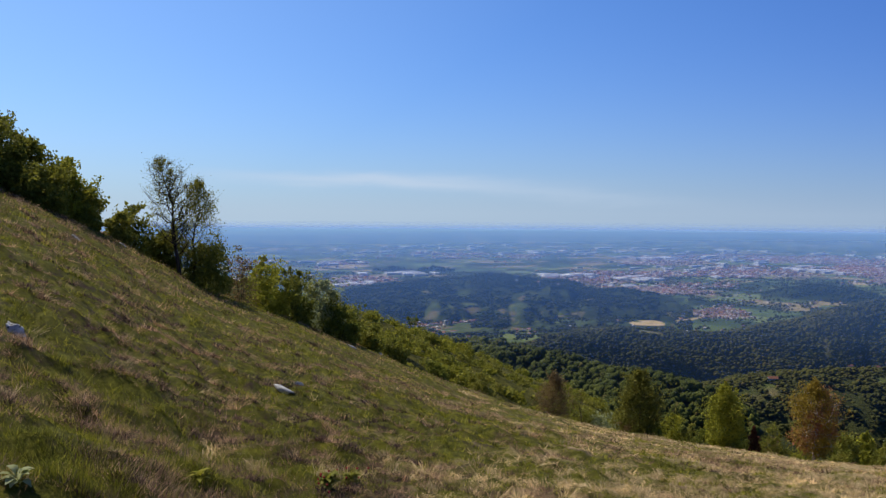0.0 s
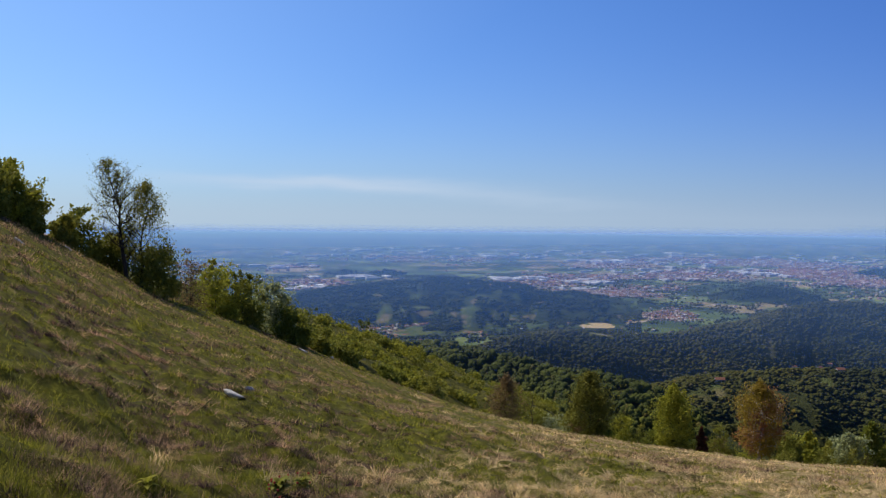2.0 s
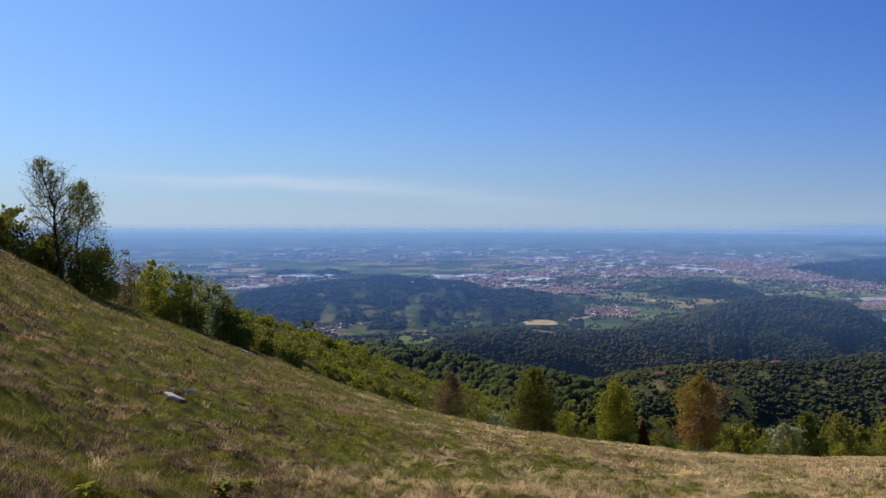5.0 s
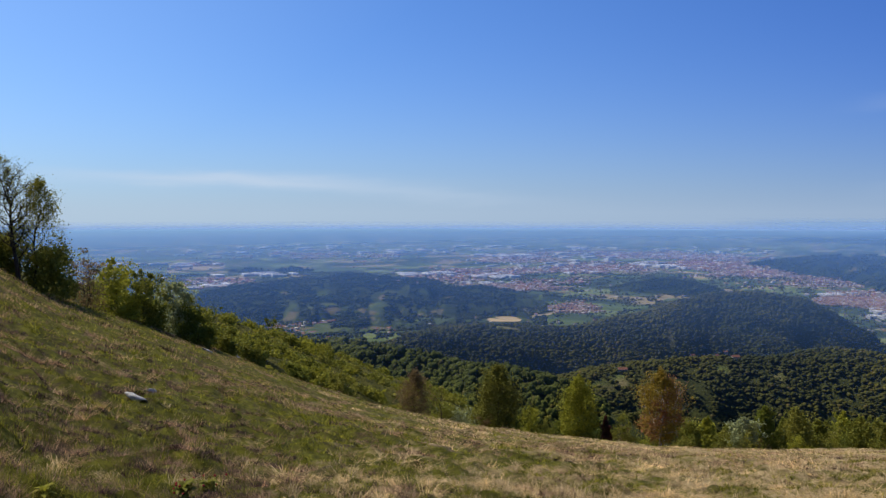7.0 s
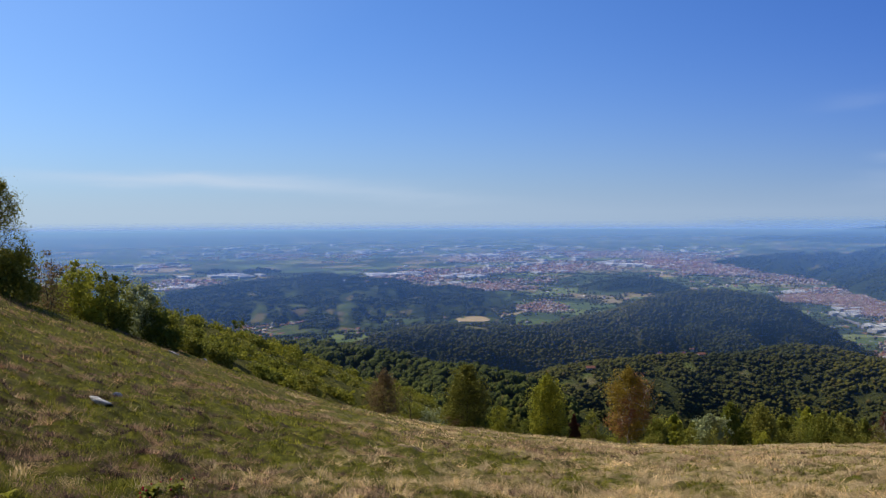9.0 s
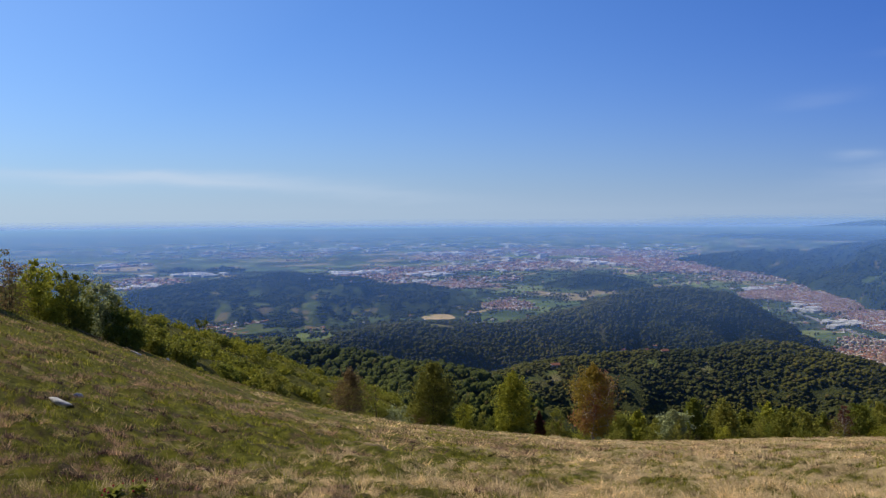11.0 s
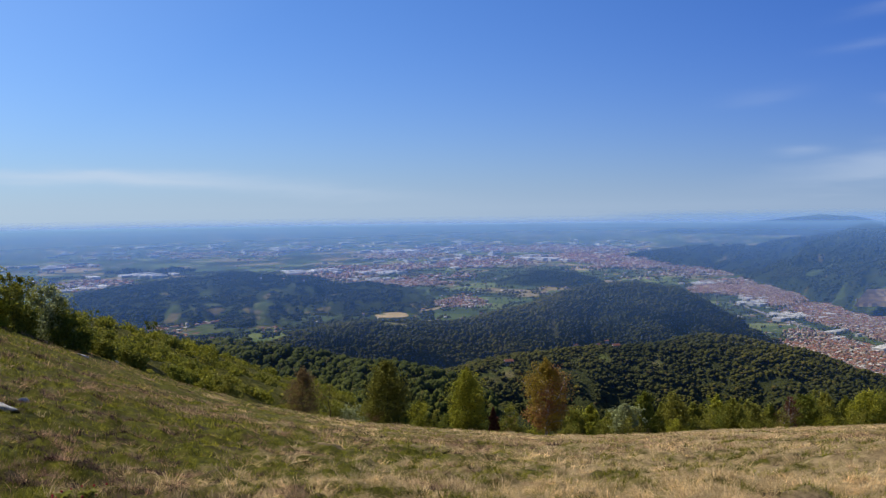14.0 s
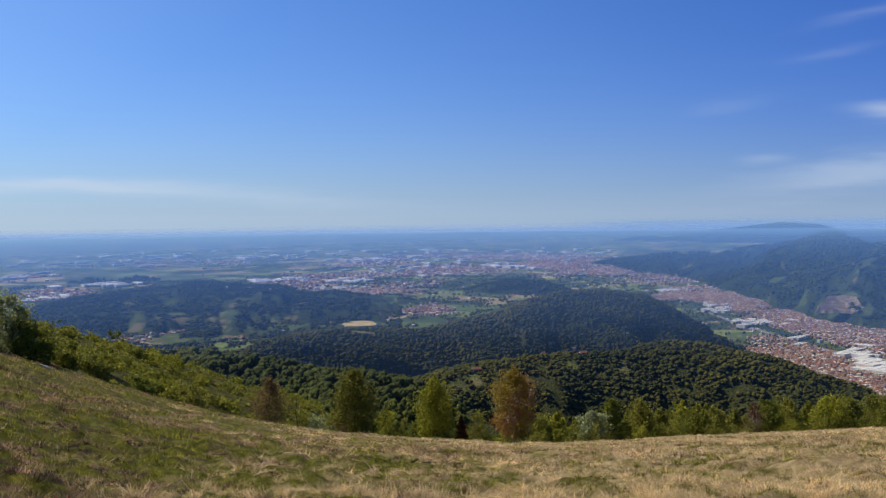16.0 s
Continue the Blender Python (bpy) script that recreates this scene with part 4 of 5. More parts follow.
grown("bush", "dark red-leaved conical bush at the meadow's edge", 9.68, 101, -12.57, 0.98, "red", 4320, 0.13, 37, limbs=16, profile="cone", low=0.02, category="bush", fill=0.6)
grown("bush", "green bush beside a birch", 10.89, 102, -12.67, 1.63, "bush", 3240, 0.13, 38, stems=4, limbs=18, profile="mound", low=0.03, category="bush")
grown("birch_tree", "birch with white trunk and orange spring leaves", 13.01, 102, -9.75, 2.9, "rust", 17000, 0.15, 39, limbs=40, twigs=9, profile="egg", low=0.12, rise=(0.0, 0.6), spread=0.17, bark=M_BIRCH, girth=0.021, fill=0.45)
BELT = (  # bearing, elevation of the top, breadth, leaf
    (14.7, -12.74, 1.74, "bush"), (15.8, -12.4, 1.52, "fresh"), (17, -12.71, 1.74, "olive"), (17.9, -12.26, 1.63, "silver"), (19.1, -11.49, 1.63, "dark"), (20.1, -12.12, 1.52, "bush"),
    (20.9, -11.57, 1.74, "olive"), (22, -12.09, 1.74, "bush"), (23.4, -11.53, 2.06, "fresh"), (24.3, -11.73, 1.74, "bush"), (25.4, -11.93, 1.84, "olive"), (26.5, -11.91, 1.63, "bush"),
    (28.4, -11.33, 1.74, "dark"), (29.5, -11.1, 1.84, "olive"), (30.6, -11.18, 1.74, "bush"), (31.6, -10.84, 1.95, "fresh"), (32.8, -10.81, 1.84, "bush"), (34, -10.58, 1.95, "olive"), (35.1, -10.44, 1.95, "bush"), (36.4, -10.31, 1.95, "dark"),
)
for k, (az, top, broad, leaf) in enumerate(BELT):
    words = {"bush": "green", "fresh": "fresh yellow-green", "olive": "olive-green", "silver": "pale green", "dark": "dark green"}[leaf]
    grown("leafy_tree", words + " bushy tree in the belt below the meadow", az, float(edge_r(az)) + 9 + 3 * (k % 3), top, broad, leaf, 5800, 0.23, 60 + k, limbs=24, twigs=5, stems=1 + k % 2, profile=("round", "oval", "egg")[k % 3], low=0.05, spread=0.17, fill=0.6, group="tree belt below the meadow")
grown("birch_tree", "thin birch with white trunk and reddish twigs", 27.52, 133, -11.13, 1.3, "red", 2600, 0.12, 90, stems=2, limbs=24, twigs=8, profile="spire", low=0.15, bark=M_BIRCH, girth=0.03)

# low bushes that fill the gaps along the lower edge
for k in range(26):
    az = -0.4 + 1.42 * k + 0.5 * math.sin(k * 2.1)
    leaf = ("bush", "olive", "brown", "fresh", "olive", "dark")[(k * 7) % 6]
    words = {"bush": "green", "fresh": "fresh yellow-green", "olive": "olive-green", "brown": "brownish", "dark": "dark green"}[leaf]
    top = float(np.interp(az, EDGE_AZ, EDGE_EL)) + 0.75 + 0.35 * math.sin(k * 1.7)
    grown("bush", words + " low bush among the trees below the meadow", az, float(edge_r(az)) + 5 + k % 3, top, 1.5, leaf, 1700, 0.14, 120 + k, stems=3, limbs=14, twigs=5, profile="mound", low=0.03, category="bush", group="bushes below the meadow")

# ---------------------------------------------------------------- scrub on the spur below the meadow


def scrub(name, label, count, az_span, near, far, leaf, seed, sizes, leaf_size=0.24):
    """Rounded shrubs of many single leaves, close together."""
    rng = np.random.default_rng(seed)
    az = rng.uniform(*az_span, count)
    r = edge_r(az) + rng.uniform(near, far, count)
    p = ground_at(az, r)
    p = p[(land(p[:, 0], p[:, 1])[1] == SCRUB) & in_sight(p[:, 0], p[:, 1], p[:, 2] + 1.5)]
    pts = []
    for q in p:
        s = rng.uniform(*sizes) * (1 + 0.7 * (rng.uniform() < 0.12))
        m = int(130 * s * s) + 30
        d = rng.normal(size=(m, 3))
        d /= np.linalg.norm(d, axis=1)[:, None]
        lump = 0.82 + 0.3 * vnoise(d[:, 0] * 1.8 + q[0], d[:, 1] * 1.8 + d[:, 2] * 2 + q[1], seed)
        d[:, 2] = np.abs(d[:, 2]) * rng.uniform(0.7, 1.1)
        pts.append(q + d * (s * lump * np.sqrt(rng.uniform(0.45, 1.0, m)))[:, None])
    v, f = leaves(np.vstack(pts), leaf_size, rng)
    tagged(new(name, mesh_from(name, v, f, M_LEAF[leaf])), label, "scrub", kind="stuff")


scrub("scrub", "rounded yellow-green shrubs covering the spur", 520, (-22, 4.5), 8, 150, "spur", 5, (0.6, 1.5))
scrub("olive_scrub", "low olive shrubs between yellow-green ones on the spur", 420, (-22, 4.5), 6, 150, "olive", 7, (0.5, 1.2))
scrub("dark_scrub", "scattered darker green shrubs on the spur", 110, (-20, 4.5), 10, 150, "bush", 8, (0.7, 1.5))
scrub("undergrowth", "low green undergrowth below the meadow's edge", 700, (-3, 39), 5, 75, "bush", 6, (0.5, 1.1))

# ---------------------------------------------------------------- grass of the meadow


def grass(name, label, material, tufts, blades, length, width, broad, seed, wanted, splay, short=False, lie=0.0, near=6.3, far=1e3, combed=0.5):
    """Tufts of bent, pointed blades; wanted tells by place how likely one is."""
    rng = np.random.default_rng(seed)
    az = rng.uniform(-39, 39, tufts)
    r = np.exp(rng.uniform(math.log(near), np.log(np.minimum(far, edge_r(az) + 3))))
    x, y = r * np.sin(np.radians(az)), r * np.cos(np.radians(az))
    keep = rng.uniform(0, 1, tufts) < wanted(x, y)
    x, y, r = x[keep], y[keep], r[keep]
    n = len(x)
    k = n * blades
    X, Y, R, G = (np.repeat(v, blades) for v in (x, y, r, np.clip(r / 30, 0.75, 1.1) * rng.uniform(0.65, 1.4, n)))
    comb = np.repeat(rng.uniform(0, 6.283, n), blades)
    a = rng.uniform(0, 6.283, k)
    off = np.sqrt(rng.uniform(0, 1, k)) * broad * G * np.clip(R / 20, 0.8, 3)
    bx, by = X + np.cos(a) * off, Y + np.sin(a) * off
    base = np.stack([bx, by, land(bx, by)[0] - 0.02], 1)
    L = (length * G * rng.uniform(0.45, 1.25, k))[:, None]
    W = (width * np.clip(R / 11, 0.7, 7) * rng.uniform(0.7, 1.3, k))[:, None]
    b = np.where(rng.uniform(0, 1, k) < 1 - combed - 0.3 * lie, a, comb) + rng.normal(0, 0.6, k)
    lean = np.stack([np.cos(b), np.sin(b), np.zeros(k)], 1) * (splay * rng.uniform(0.3, 1.3, k))[:, None]
    side = np.stack([-np.sin(b), np.cos(b), np.zeros(k)], 1) * W
    up = np.array([[0, 0, 1.0]])
    mid = base + (up * (0.60 - 0.22 * lie) + lean * 0.4) * L
    tip = base + (up * (0.66 - 0.42 * lie) + lean * 1.0) * L
    V = np.stack([base - side, base + side, mid + side * 0.7, mid - side * 0.7, tip], 1).reshape(-1, 3)
    i = np.arange(k)[:, None] * 5
    F = np.concatenate([np.hstack([i, i + 1, i + 2]), np.hstack([i, i + 2, i + 3]), np.hstack([i + 3, i + 2, i + 4])], 0)
    if short:
        V = np.stack([base - side, base + side, tip], 1).reshape(-1, 3)
        F = np.arange(3 * k).reshape(-1, 3)
    me = mesh_from(name, V, F, material)
    point_attribute(me, "tuft", "FLOAT", np.repeat(rng.uniform(0, 1, n), blades * len(V) // k))
    tagged(new(name, me), label, "grass", kind="stuff")


def patches(x, y):
    return fbm(x / 1.1, y / 1.1, 71, 3) + 0.6 * fbm(x / 4.0, y / 4.0, 77, 2)


def tussocks(x, y):
    """High where old matted tussocks stand, low in the green between them."""
    return fbm(x / 0.8, y / 0.8, 83, 3) + 0.35 * fbm(x / 5.0, y / 5.0, 89, 2)


def likes_green(x, y):
    return np.clip(0.80 - 0.26 * dryness(x, y) - 0.4 * patches(x, y) - 1.3 * np.clip(tussocks(x, y), 0, 1), 0.10, 1)


def likes_straw(x, y):
    dry = dryness(x, y)
    return np.clip(-0.30 + 0.9 * dry + 1.1 * patches(x, y) + 0.3 * np.clip(2 - np.hypot(x, y) / 11, 0, 1) * (x > -0.15 * y), 0.0, 1) * (0.12 + 0.88 * np.clip(2.2 * dry, 0, 1))


def likes_brown(x, y):
    return np.clip(0.20 - 0.26 * dryness(x, y) + 2.0 * tussocks(x, y), 0.04, 1)


def likes_near(x, y):
    """Tall tussocks, told apart only close to the feet."""
    r = np.hypot(x, y)
    return np.clip(1.5 - r / 26, 0.06, 1) * np.clip(0.6 - 0.5 * dryness(x, y) - 1.2 * np.clip(tussocks(x, y), 0, 1) + 0.7 * fbm(x / 1.7, y / 1.7, 91, 2), 0.1, 1)


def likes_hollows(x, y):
    """Bare dead stalks on the near side of the tussocks, dark in place of shade there."""
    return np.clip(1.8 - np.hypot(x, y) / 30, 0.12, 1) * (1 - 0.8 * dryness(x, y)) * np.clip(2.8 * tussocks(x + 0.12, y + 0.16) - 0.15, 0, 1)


grass("green_grass", "short green meadow grass", M_GREEN, 36000, 15, 0.15, 0.0044, 0.15, 1, likes_green, 0.9, True)
grass("tall_grass", "taller green grass in upright tufts", M_GREEN, 14000, 32, 0.25, 0.0027, 0.13, 4, likes_near, 0.7, True)
grass("dry_grass", "straw-coloured dry grass in combed tufts", M_STRAW, 3600, 44, 0.36, 0.0021, 0.15, 2, likes_straw, 1.2, lie=0.7, far=15.0)
grass("dry_grass", "straw-coloured dry grass in combed tufts", M_STRAW, 8500, 34, 0.32, 0.0026, 0.16, 6, likes_straw, 1.1, True, lie=0.55, near=13.0)
grass("withered_grass", "brown withered grass in matted tussocks", M_BROWN, 16000, 40, 0.23, 0.0023, 0.13, 3, likes_brown, 0.95, True, lie=0.2, combed=0.15)
grass("dead_litter", "purplish dead stalks, darkened to stand in for shade in hollows of the turf", M_SHADE_LITTER, 13000, 38, 0.17, 0.0042, 0.12, 5, likes_hollows, 0.8, True)

# ---------------------------------------------------------------- towns of the plain and the valley


VALLEY_ROAD = [(24.4, -5.87), (26.13, -6.56), (28.28, -7.23), (30.42, -7.79), (32.56, -8.45), (35.74, -9.57)]
VALLEY_RIVER = [(23.96, -5.55), (26.12, -6.28), (28.28, -6.96), (30.42, -7.52), (32.56, -8.13), (35.74, -9.15)]


def off_the_way(x, y, stops, half):
    """Whether places lie clear of a road or river along these stops."""
    p = np.array([sight(a, e, 2000)[0][:2] for a, e in stops])
    free = np.ones(np.shape(x), bool)
    for (ax, ay), (bx, by) in zip(p[:-1], p[1:]):
        t = np.clip(((x - ax) * (bx - ax) + (y - ay) * (by - ay)) / ((bx - ax) ** 2 + (by - ay) ** 2), 0, 1)
        free &= np.hypot(x - ax - t * (bx - ax), y - ay - t * (by - ay)) > half
    return free


def houses(name, label, count, az_span, r_span, side, storeys, seed, least=0.3):
    """Hip-gabled houses in true metres: walls in one mesh and roofs in another, under one thing."""
    rng = np.random.default_rng(seed)
    az = rng.uniform(*az_span, count)
    r = np.sqrt(rng.uniform(r_span[0] ** 2, r_span[1] ** 2, count))
    x, y = r * np.sin(np.radians(az)), r * np.cos(np.radians(az))
    z, cover = land(x, y)
    d = built_up(x, y, z) + 0.35 * fbm(x / 350, y / 350, seed, 3)
    ok = (rng.uniform(0, 1, count) < np.clip(1.5 * (d - least), 0.002, 0.42)) & ((cover == PLAIN) | (rng.uniform(0, 1, count) < 0.007)) & in_sight(x, y, z + 12)
    ok &= off_the_way(x, y, VALLEY_ROAD, 20) & off_the_way(x, y, VALLEY_RIVER, 38)
    x, y, z = x[ok], y[ok], z[ok]
    n = len(x)
    lx, ly = side * rng.lognormal(0, 0.3, n) * 0.75, side * rng.lognormal(0, 0.25, n) * 0.5
    h = 3.1 * rng.integers(storeys[0], storeys[1] + 1, n)
    turn = 0.5 + 0.5 * np.round(vnoise(x / 500, y / 500, 4) * 3) * 0.5 + rng.normal(0, 0.15, n) + np.where(rng.uniform(0, 1, n) < 0.4, np.pi / 2, 0)
    c, s = np.cos(turn), np.sin(turn)

    def corner(u, v, w):
        return np.stack([x + c * lx * u - s * ly * v, y + s * lx * u + c * ly * v, z + w], 1)

    rise = 0.45 * ly
    low = [corner(u, v, -2.0) for u, v in ((-1, -1), (1, -1), (1, 1), (-1, 1))]
    eave = [corner(u, v, h) for u, v in ((-1, -1), (1, -1), (1, 1), (-1, 1))]
    V = np.stack(low + eave, 1).reshape(-1, 3)
    i = np.arange(n)[:, None] * 8
    F = np.vstack([np.hstack([i + a, i + b, i + b + 4, i + a + 4]) for a, b in ((0, 1), (1, 2), (2, 3), (3, 0))])
    thing = tagged(new(name), label, "houses", kind="stuff")
    part("wall", mesh_from("wall", drawn_in(V), F, M_WALL), thing)
    over = [corner(u * 1.06, v * 1.1, h - 0.1) for u, v in ((-1, -1), (1, -1), (1, 1), (-1, 1))]
    ridge = [corner(u * 0.72, 0, h + rise) for u in (-1, 1)]
    V = np.stack(over + ridge, 1).reshape(-1, 3)
    i = np.arange(n)[:, None] * 6
    F = np.vstack([np.hstack([i + a, i + b, i + q]) for a, b, q in ((0, 1, 5), (0, 5, 4), (1, 2, 5), (2, 3, 4), (2, 4, 5), (3, 0, 4))])
    part("roof", mesh_from("roof", drawn_in(V), F, M_ROOF), thing)


houses("valley_town", "dense valley town of cream houses with red tiled roofs", 120000, (20.5, 39), (2100, 5200), 5.2, (2, 3), 21, 0.28)
houses("valley_town", "further part of the valley town with red roofs", 32000, (14, 33), (5200, 9500), 10, (2, 4), 22, 0.3)
houses("village", "villages of red-roofed houses among fields", 62000, (-19.5, 15), (3000, 5600), 7, (2, 3), 23, 0.30)
houses("plain_towns", "spread-out towns of red-roofed blocks on the plain", 48000, (-24, 19.5), (5600, 12000), 12.5, (2, 4), 24, 0.3)


def shed(place, length, depth, height, turn, group):
    """A flat-roofed industrial hall: walls, and a pale roof with a parapet and roof lights."""
    thing = new("industrial_shed")
    tagged(thing, "large white flat-roofed industrial hall on the plain", "building", group)
    k = float(np.linalg.norm(drawn_in(np.array([place])) - np.array(EYE)) / np.linalg.norm(np.array(place) - np.array(EYE)))
    thing.matrix_world = Matrix.Translation(Vector(drawn_in(np.array([place]))[0])) @ Matrix.Rotation(turn, 4, "Z") @ Matrix.Scale(k, 4)
    for name, (x0, x1, y0, y1, z0, z1), mat in (("wall", (-0.5, 0.5, -0.5, 0.5, -0.4, 1.0), M_SHED), ("roof", (-0.49, 0.49, -0.49, 0.49, 1.0, 1.06), M_SHED), ("roof_light", (-0.4, 0.4, -0.06, 0.06, 1.06, 1.16), M_SHED)):
        bm = bmesh.new()
        v = [bm.verts.new((x * length, y * depth, z * height)) for z in (z0, z1) for x, y in ((x0, y0), (x1, y0), (x1, y1), (x0, y1))]
        for q in ((3, 2, 1, 0), (4, 5, 6, 7), (0, 1, 5, 4), (1, 2, 6, 5), (2, 3, 7, 6), (3, 0, 4, 7)):
            bm.faces.new([v[i] for i in q])
        me = bpy.data.meshes.new(name)
        bm.to_mesh(me)
        bm.free()
        me.materials.append(mat)
        part(name, me, thing)


ESTATES = (  # bearing and elevation of the middle, spread, how many, usual length
    (-14.7, -4.56, 1.2, 0.14, 12, 120), (-11.5, -3.88, 1.6, 0.08, 9, 150), (-1.5, -3.92, 1.5, 0.12, 10, 150), (2.7, -4.03, 1.2, 0.12, 14, 130), (3.6, -2.77, 1.6, 0.05, 4, 260),
    (2.2, -2.17, 1.6, 0.04, 4, 300), (-10.9, -2.19, 4.0, 0.12, 5, 260), (-4.4, -2.44, 4.0, 0.15, 5, 220), (9.8, -2.24, 4.0, 0.1, 5, 260), (-16.9, -3.18, 2.0, 0.15, 6, 200), (13.3, -3.31, 1.0, 0.08, 4, 200),
    (25.4, -5.86, 0.8, 0.25, 12, 80), (27.7, -6.7, 1.2, 0.2, 9, 80), (33.4, -8.33, 1.2, 0.35, 8, 95), (34.3, -8.96, 0.6, 0.2, 3, 150), (22.9, -4.8, 1.0, 0.15, 9, 80), (30.4, -7.63, 1.2, 0.2, 5, 70), (2.5, -4.47, 1.8, 0.1, 6, 90),
    (-12, -2.5, 6.0, 0.3, 14, 170), (0, -2.5, 6.0, 0.35, 16, 170), (10, -2.9, 5.0, 0.35, 16, 150), (16, -2.5, 5.0, 0.3, 14, 160), (6, -3.4, 5.0, 0.35, 14, 120),
)
rng_sheds = np.random.default_rng(8)
for az, el, wa, we, many, long in ESTATES:
    for _ in range(many + many // 2):
        for _ in range(12):
            p, r = sight(az + wa * rng_sheds.normal() * 0.6, el + we * rng_sheds.normal() * 0.6, 2600)
            if land(p[0], p[1])[1] == PLAIN:
                break
        size = long * rng_sheds.uniform(0.35, 0.95)
        shed(tuple(p), size, size * rng_sheds.uniform(0.3, 0.6), 9 + 0.02 * size, 0.5 + (1.57 if rng_sheds.uniform() < 0.3 else 0), "industrial halls")


def farmhouse(az, el, side, storeys, turn, label, start=600.0, walls=M_WALL):
    p, r = sight(az, el, start)
    thing = tagged(new("farmhouse"), label, "house", "farmhouses on the hill")
    q = drawn_in(np.array([p]))[0]
    k = float(np.linalg.norm(q - np.array(EYE)) / np.linalg.norm(p - np.array(EYE)))
    thing.matrix_world = Matrix.Translation(Vector(q)) @ Matrix.Rotation(turn, 4, "Z") @ Matrix.Scale(k, 4)
    h, a, b = 3.0 * storeys, side / 2, side / 3
    V = [(-a, -b, -2), (a, -b, -2), (a, b, -2), (-a, b, -2), (-a, -b, h), (a, -b, h), (a, b, h), (-a, b, h), (-a, 0, h + b * 0.6), (a, 0, h + b * 0.6)]
    part("wall", mesh_from("wall", V, [(0, 1, 5, 4), (1, 2, 6, 9, 5), (2, 3, 7, 6), (3, 0, 4, 8, 7)], walls), thing)
    e = 0.5
    V = [(-a - e, -b - e, h - 0.3), (a + e, -b - e, h - 0.3), (a + e, 0, h + b * 0.6 + 0.1), (-a - e, 0, h + b * 0.6 + 0.1), (a + e, b + e, h - 0.3), (-a - e, b + e, h - 0.3)]
    V += [(x, y, z + 0.25) for x, y, z in V]
    part("roof", mesh_from("roof", V, [(6, 7, 8, 9), (9, 8, 10, 11), (0, 3, 2, 1), (3, 5, 4, 2), (0, 1, 7, 6), (4, 5, 11, 10), (1, 2, 8, 7), (2, 4, 10, 8), (3, 0, 6, 9), (5, 3, 9, 11)], M_ROOF), thing)
    for n in range(3):
        for s in range(storeys):
            x, z = (n - 1) * side * 0.28, 1.0 + 3 * s
            w = [(x - 0.5, -b - 0.04, z), (x + 0.5, -b - 0.04, z), (x + 0.5, -b - 0.04, z + 1.4), (x - 0.5, -b - 0.04, z + 1.4)]
            w += [(px, -b + 0.1, pz) for px, _, pz in w]
            part("window", mesh_from("window", w, [(0, 1, 2, 3), (0, 4, 5, 1), (1, 5, 6, 2), (2, 6, 7, 3), (3, 7, 4, 0)], M_BARK), thing)


farmhouse(10.68, -9.9, 13, 2, 0.1, "small white farmhouse on the wooded hill", walls=M_SHED)
farmhouse(16.28, -8.75, 16, 2, 0.8, "hilltop farmhouse with red tiled roof among trees")
farmhouse(16.82, -8.79, 11, 2, -0.4, "small hilltop house with red tiled roof")
farmhouse(17.37, -8.9, 12, 2, 0.2, "small hilltop house with red tiled roof")
farmhouse(14.86, -8.92, 14, 2, 0.5, "hilltop farmhouse with red tiled roof among trees")


def quarry():
    """Benches of cut pale rock in the flank of the valley."""
    V, F = [], []
    p0, r0 = sight(32.4, -6.05, 3000)
    right = np.array([math.cos(radians(32.5)), -math.sin(radians(32.5)), 0])
    back = np.array([math.sin(radians(32.5)), math.cos(radians(32.5)), 0])
    n = 25
    for k in range(7):
        for j in range(n):
            u = (j / (n - 1) - 0.5) * 2
            wide = 92 * (1 - 0.07 * k)
            bow = -52 + 16 * (1 - u * u) + 6 * float(vnoise(u * 6, k * 3.1, 5))
            q = p0 + right * u * wide + back * (bow + 9 * k)
            z = 8 + 8.5 * k + 2 * float(vnoise(u * 5, k * 1.7, 7))
            V += [q + (0, 0, z - 6), q + back * 1.5 + (0, 0, z + 7.5 * (1 - 0.5 * u * u))]
    for row in range(13):
        for j in range(n - 1):
            a = [(row // 2 * n + j) * 2 + row % 2, ((row + 1) // 2 * n + j) * 2 + (row + 1) % 2]
            F.append((a[0], a[0] + 2, a[1] + 2, a[1]))
    me = mesh_from("quarry", drawn_in(np.array(V)), F, M_QUARRY)
    tagged(new("quarry", me), "stepped pale rock quarry cut into the mountainside", "quarry")


quarry()


def ribbon(name, label, stops, width, material, lift=1.2):
    """A road or river strip laid over the valley floor along bearings and elevations."""
    pts = np.array([sight(a, e, 2000)[0] for a, e in stops])
    t = np.linspace(0, len(pts) - 1, 90)
    P = np.stack([np.interp(t, range(len(pts)), pts[:, d]) for d in range(2)], 1)
    d = np.gradient(P, axis=0)
    side = np.stack([-d[:, 1], d[:, 0]], 1) / (np.linalg.norm(d, axis=1)[:, None] + 1e-9)
    rows = []
    for s in (-0.5, 0.5):
        q = P + side * width * s
        rows.append(np.stack([q[:, 0], q[:, 1], land(q[:, 0], q[:, 1])[0] + lift], 1))
    V = np.stack(rows, 1).reshape(-1, 3)
    i = np.arange(len(P) - 1)[:, None] * 2
    me = mesh_from(name, drawn_in(V), np.hstack([i, i + 1, i + 3, i + 2]), material)
    tagged(new(name, me), label, name.split("_")[1], kind="structure")


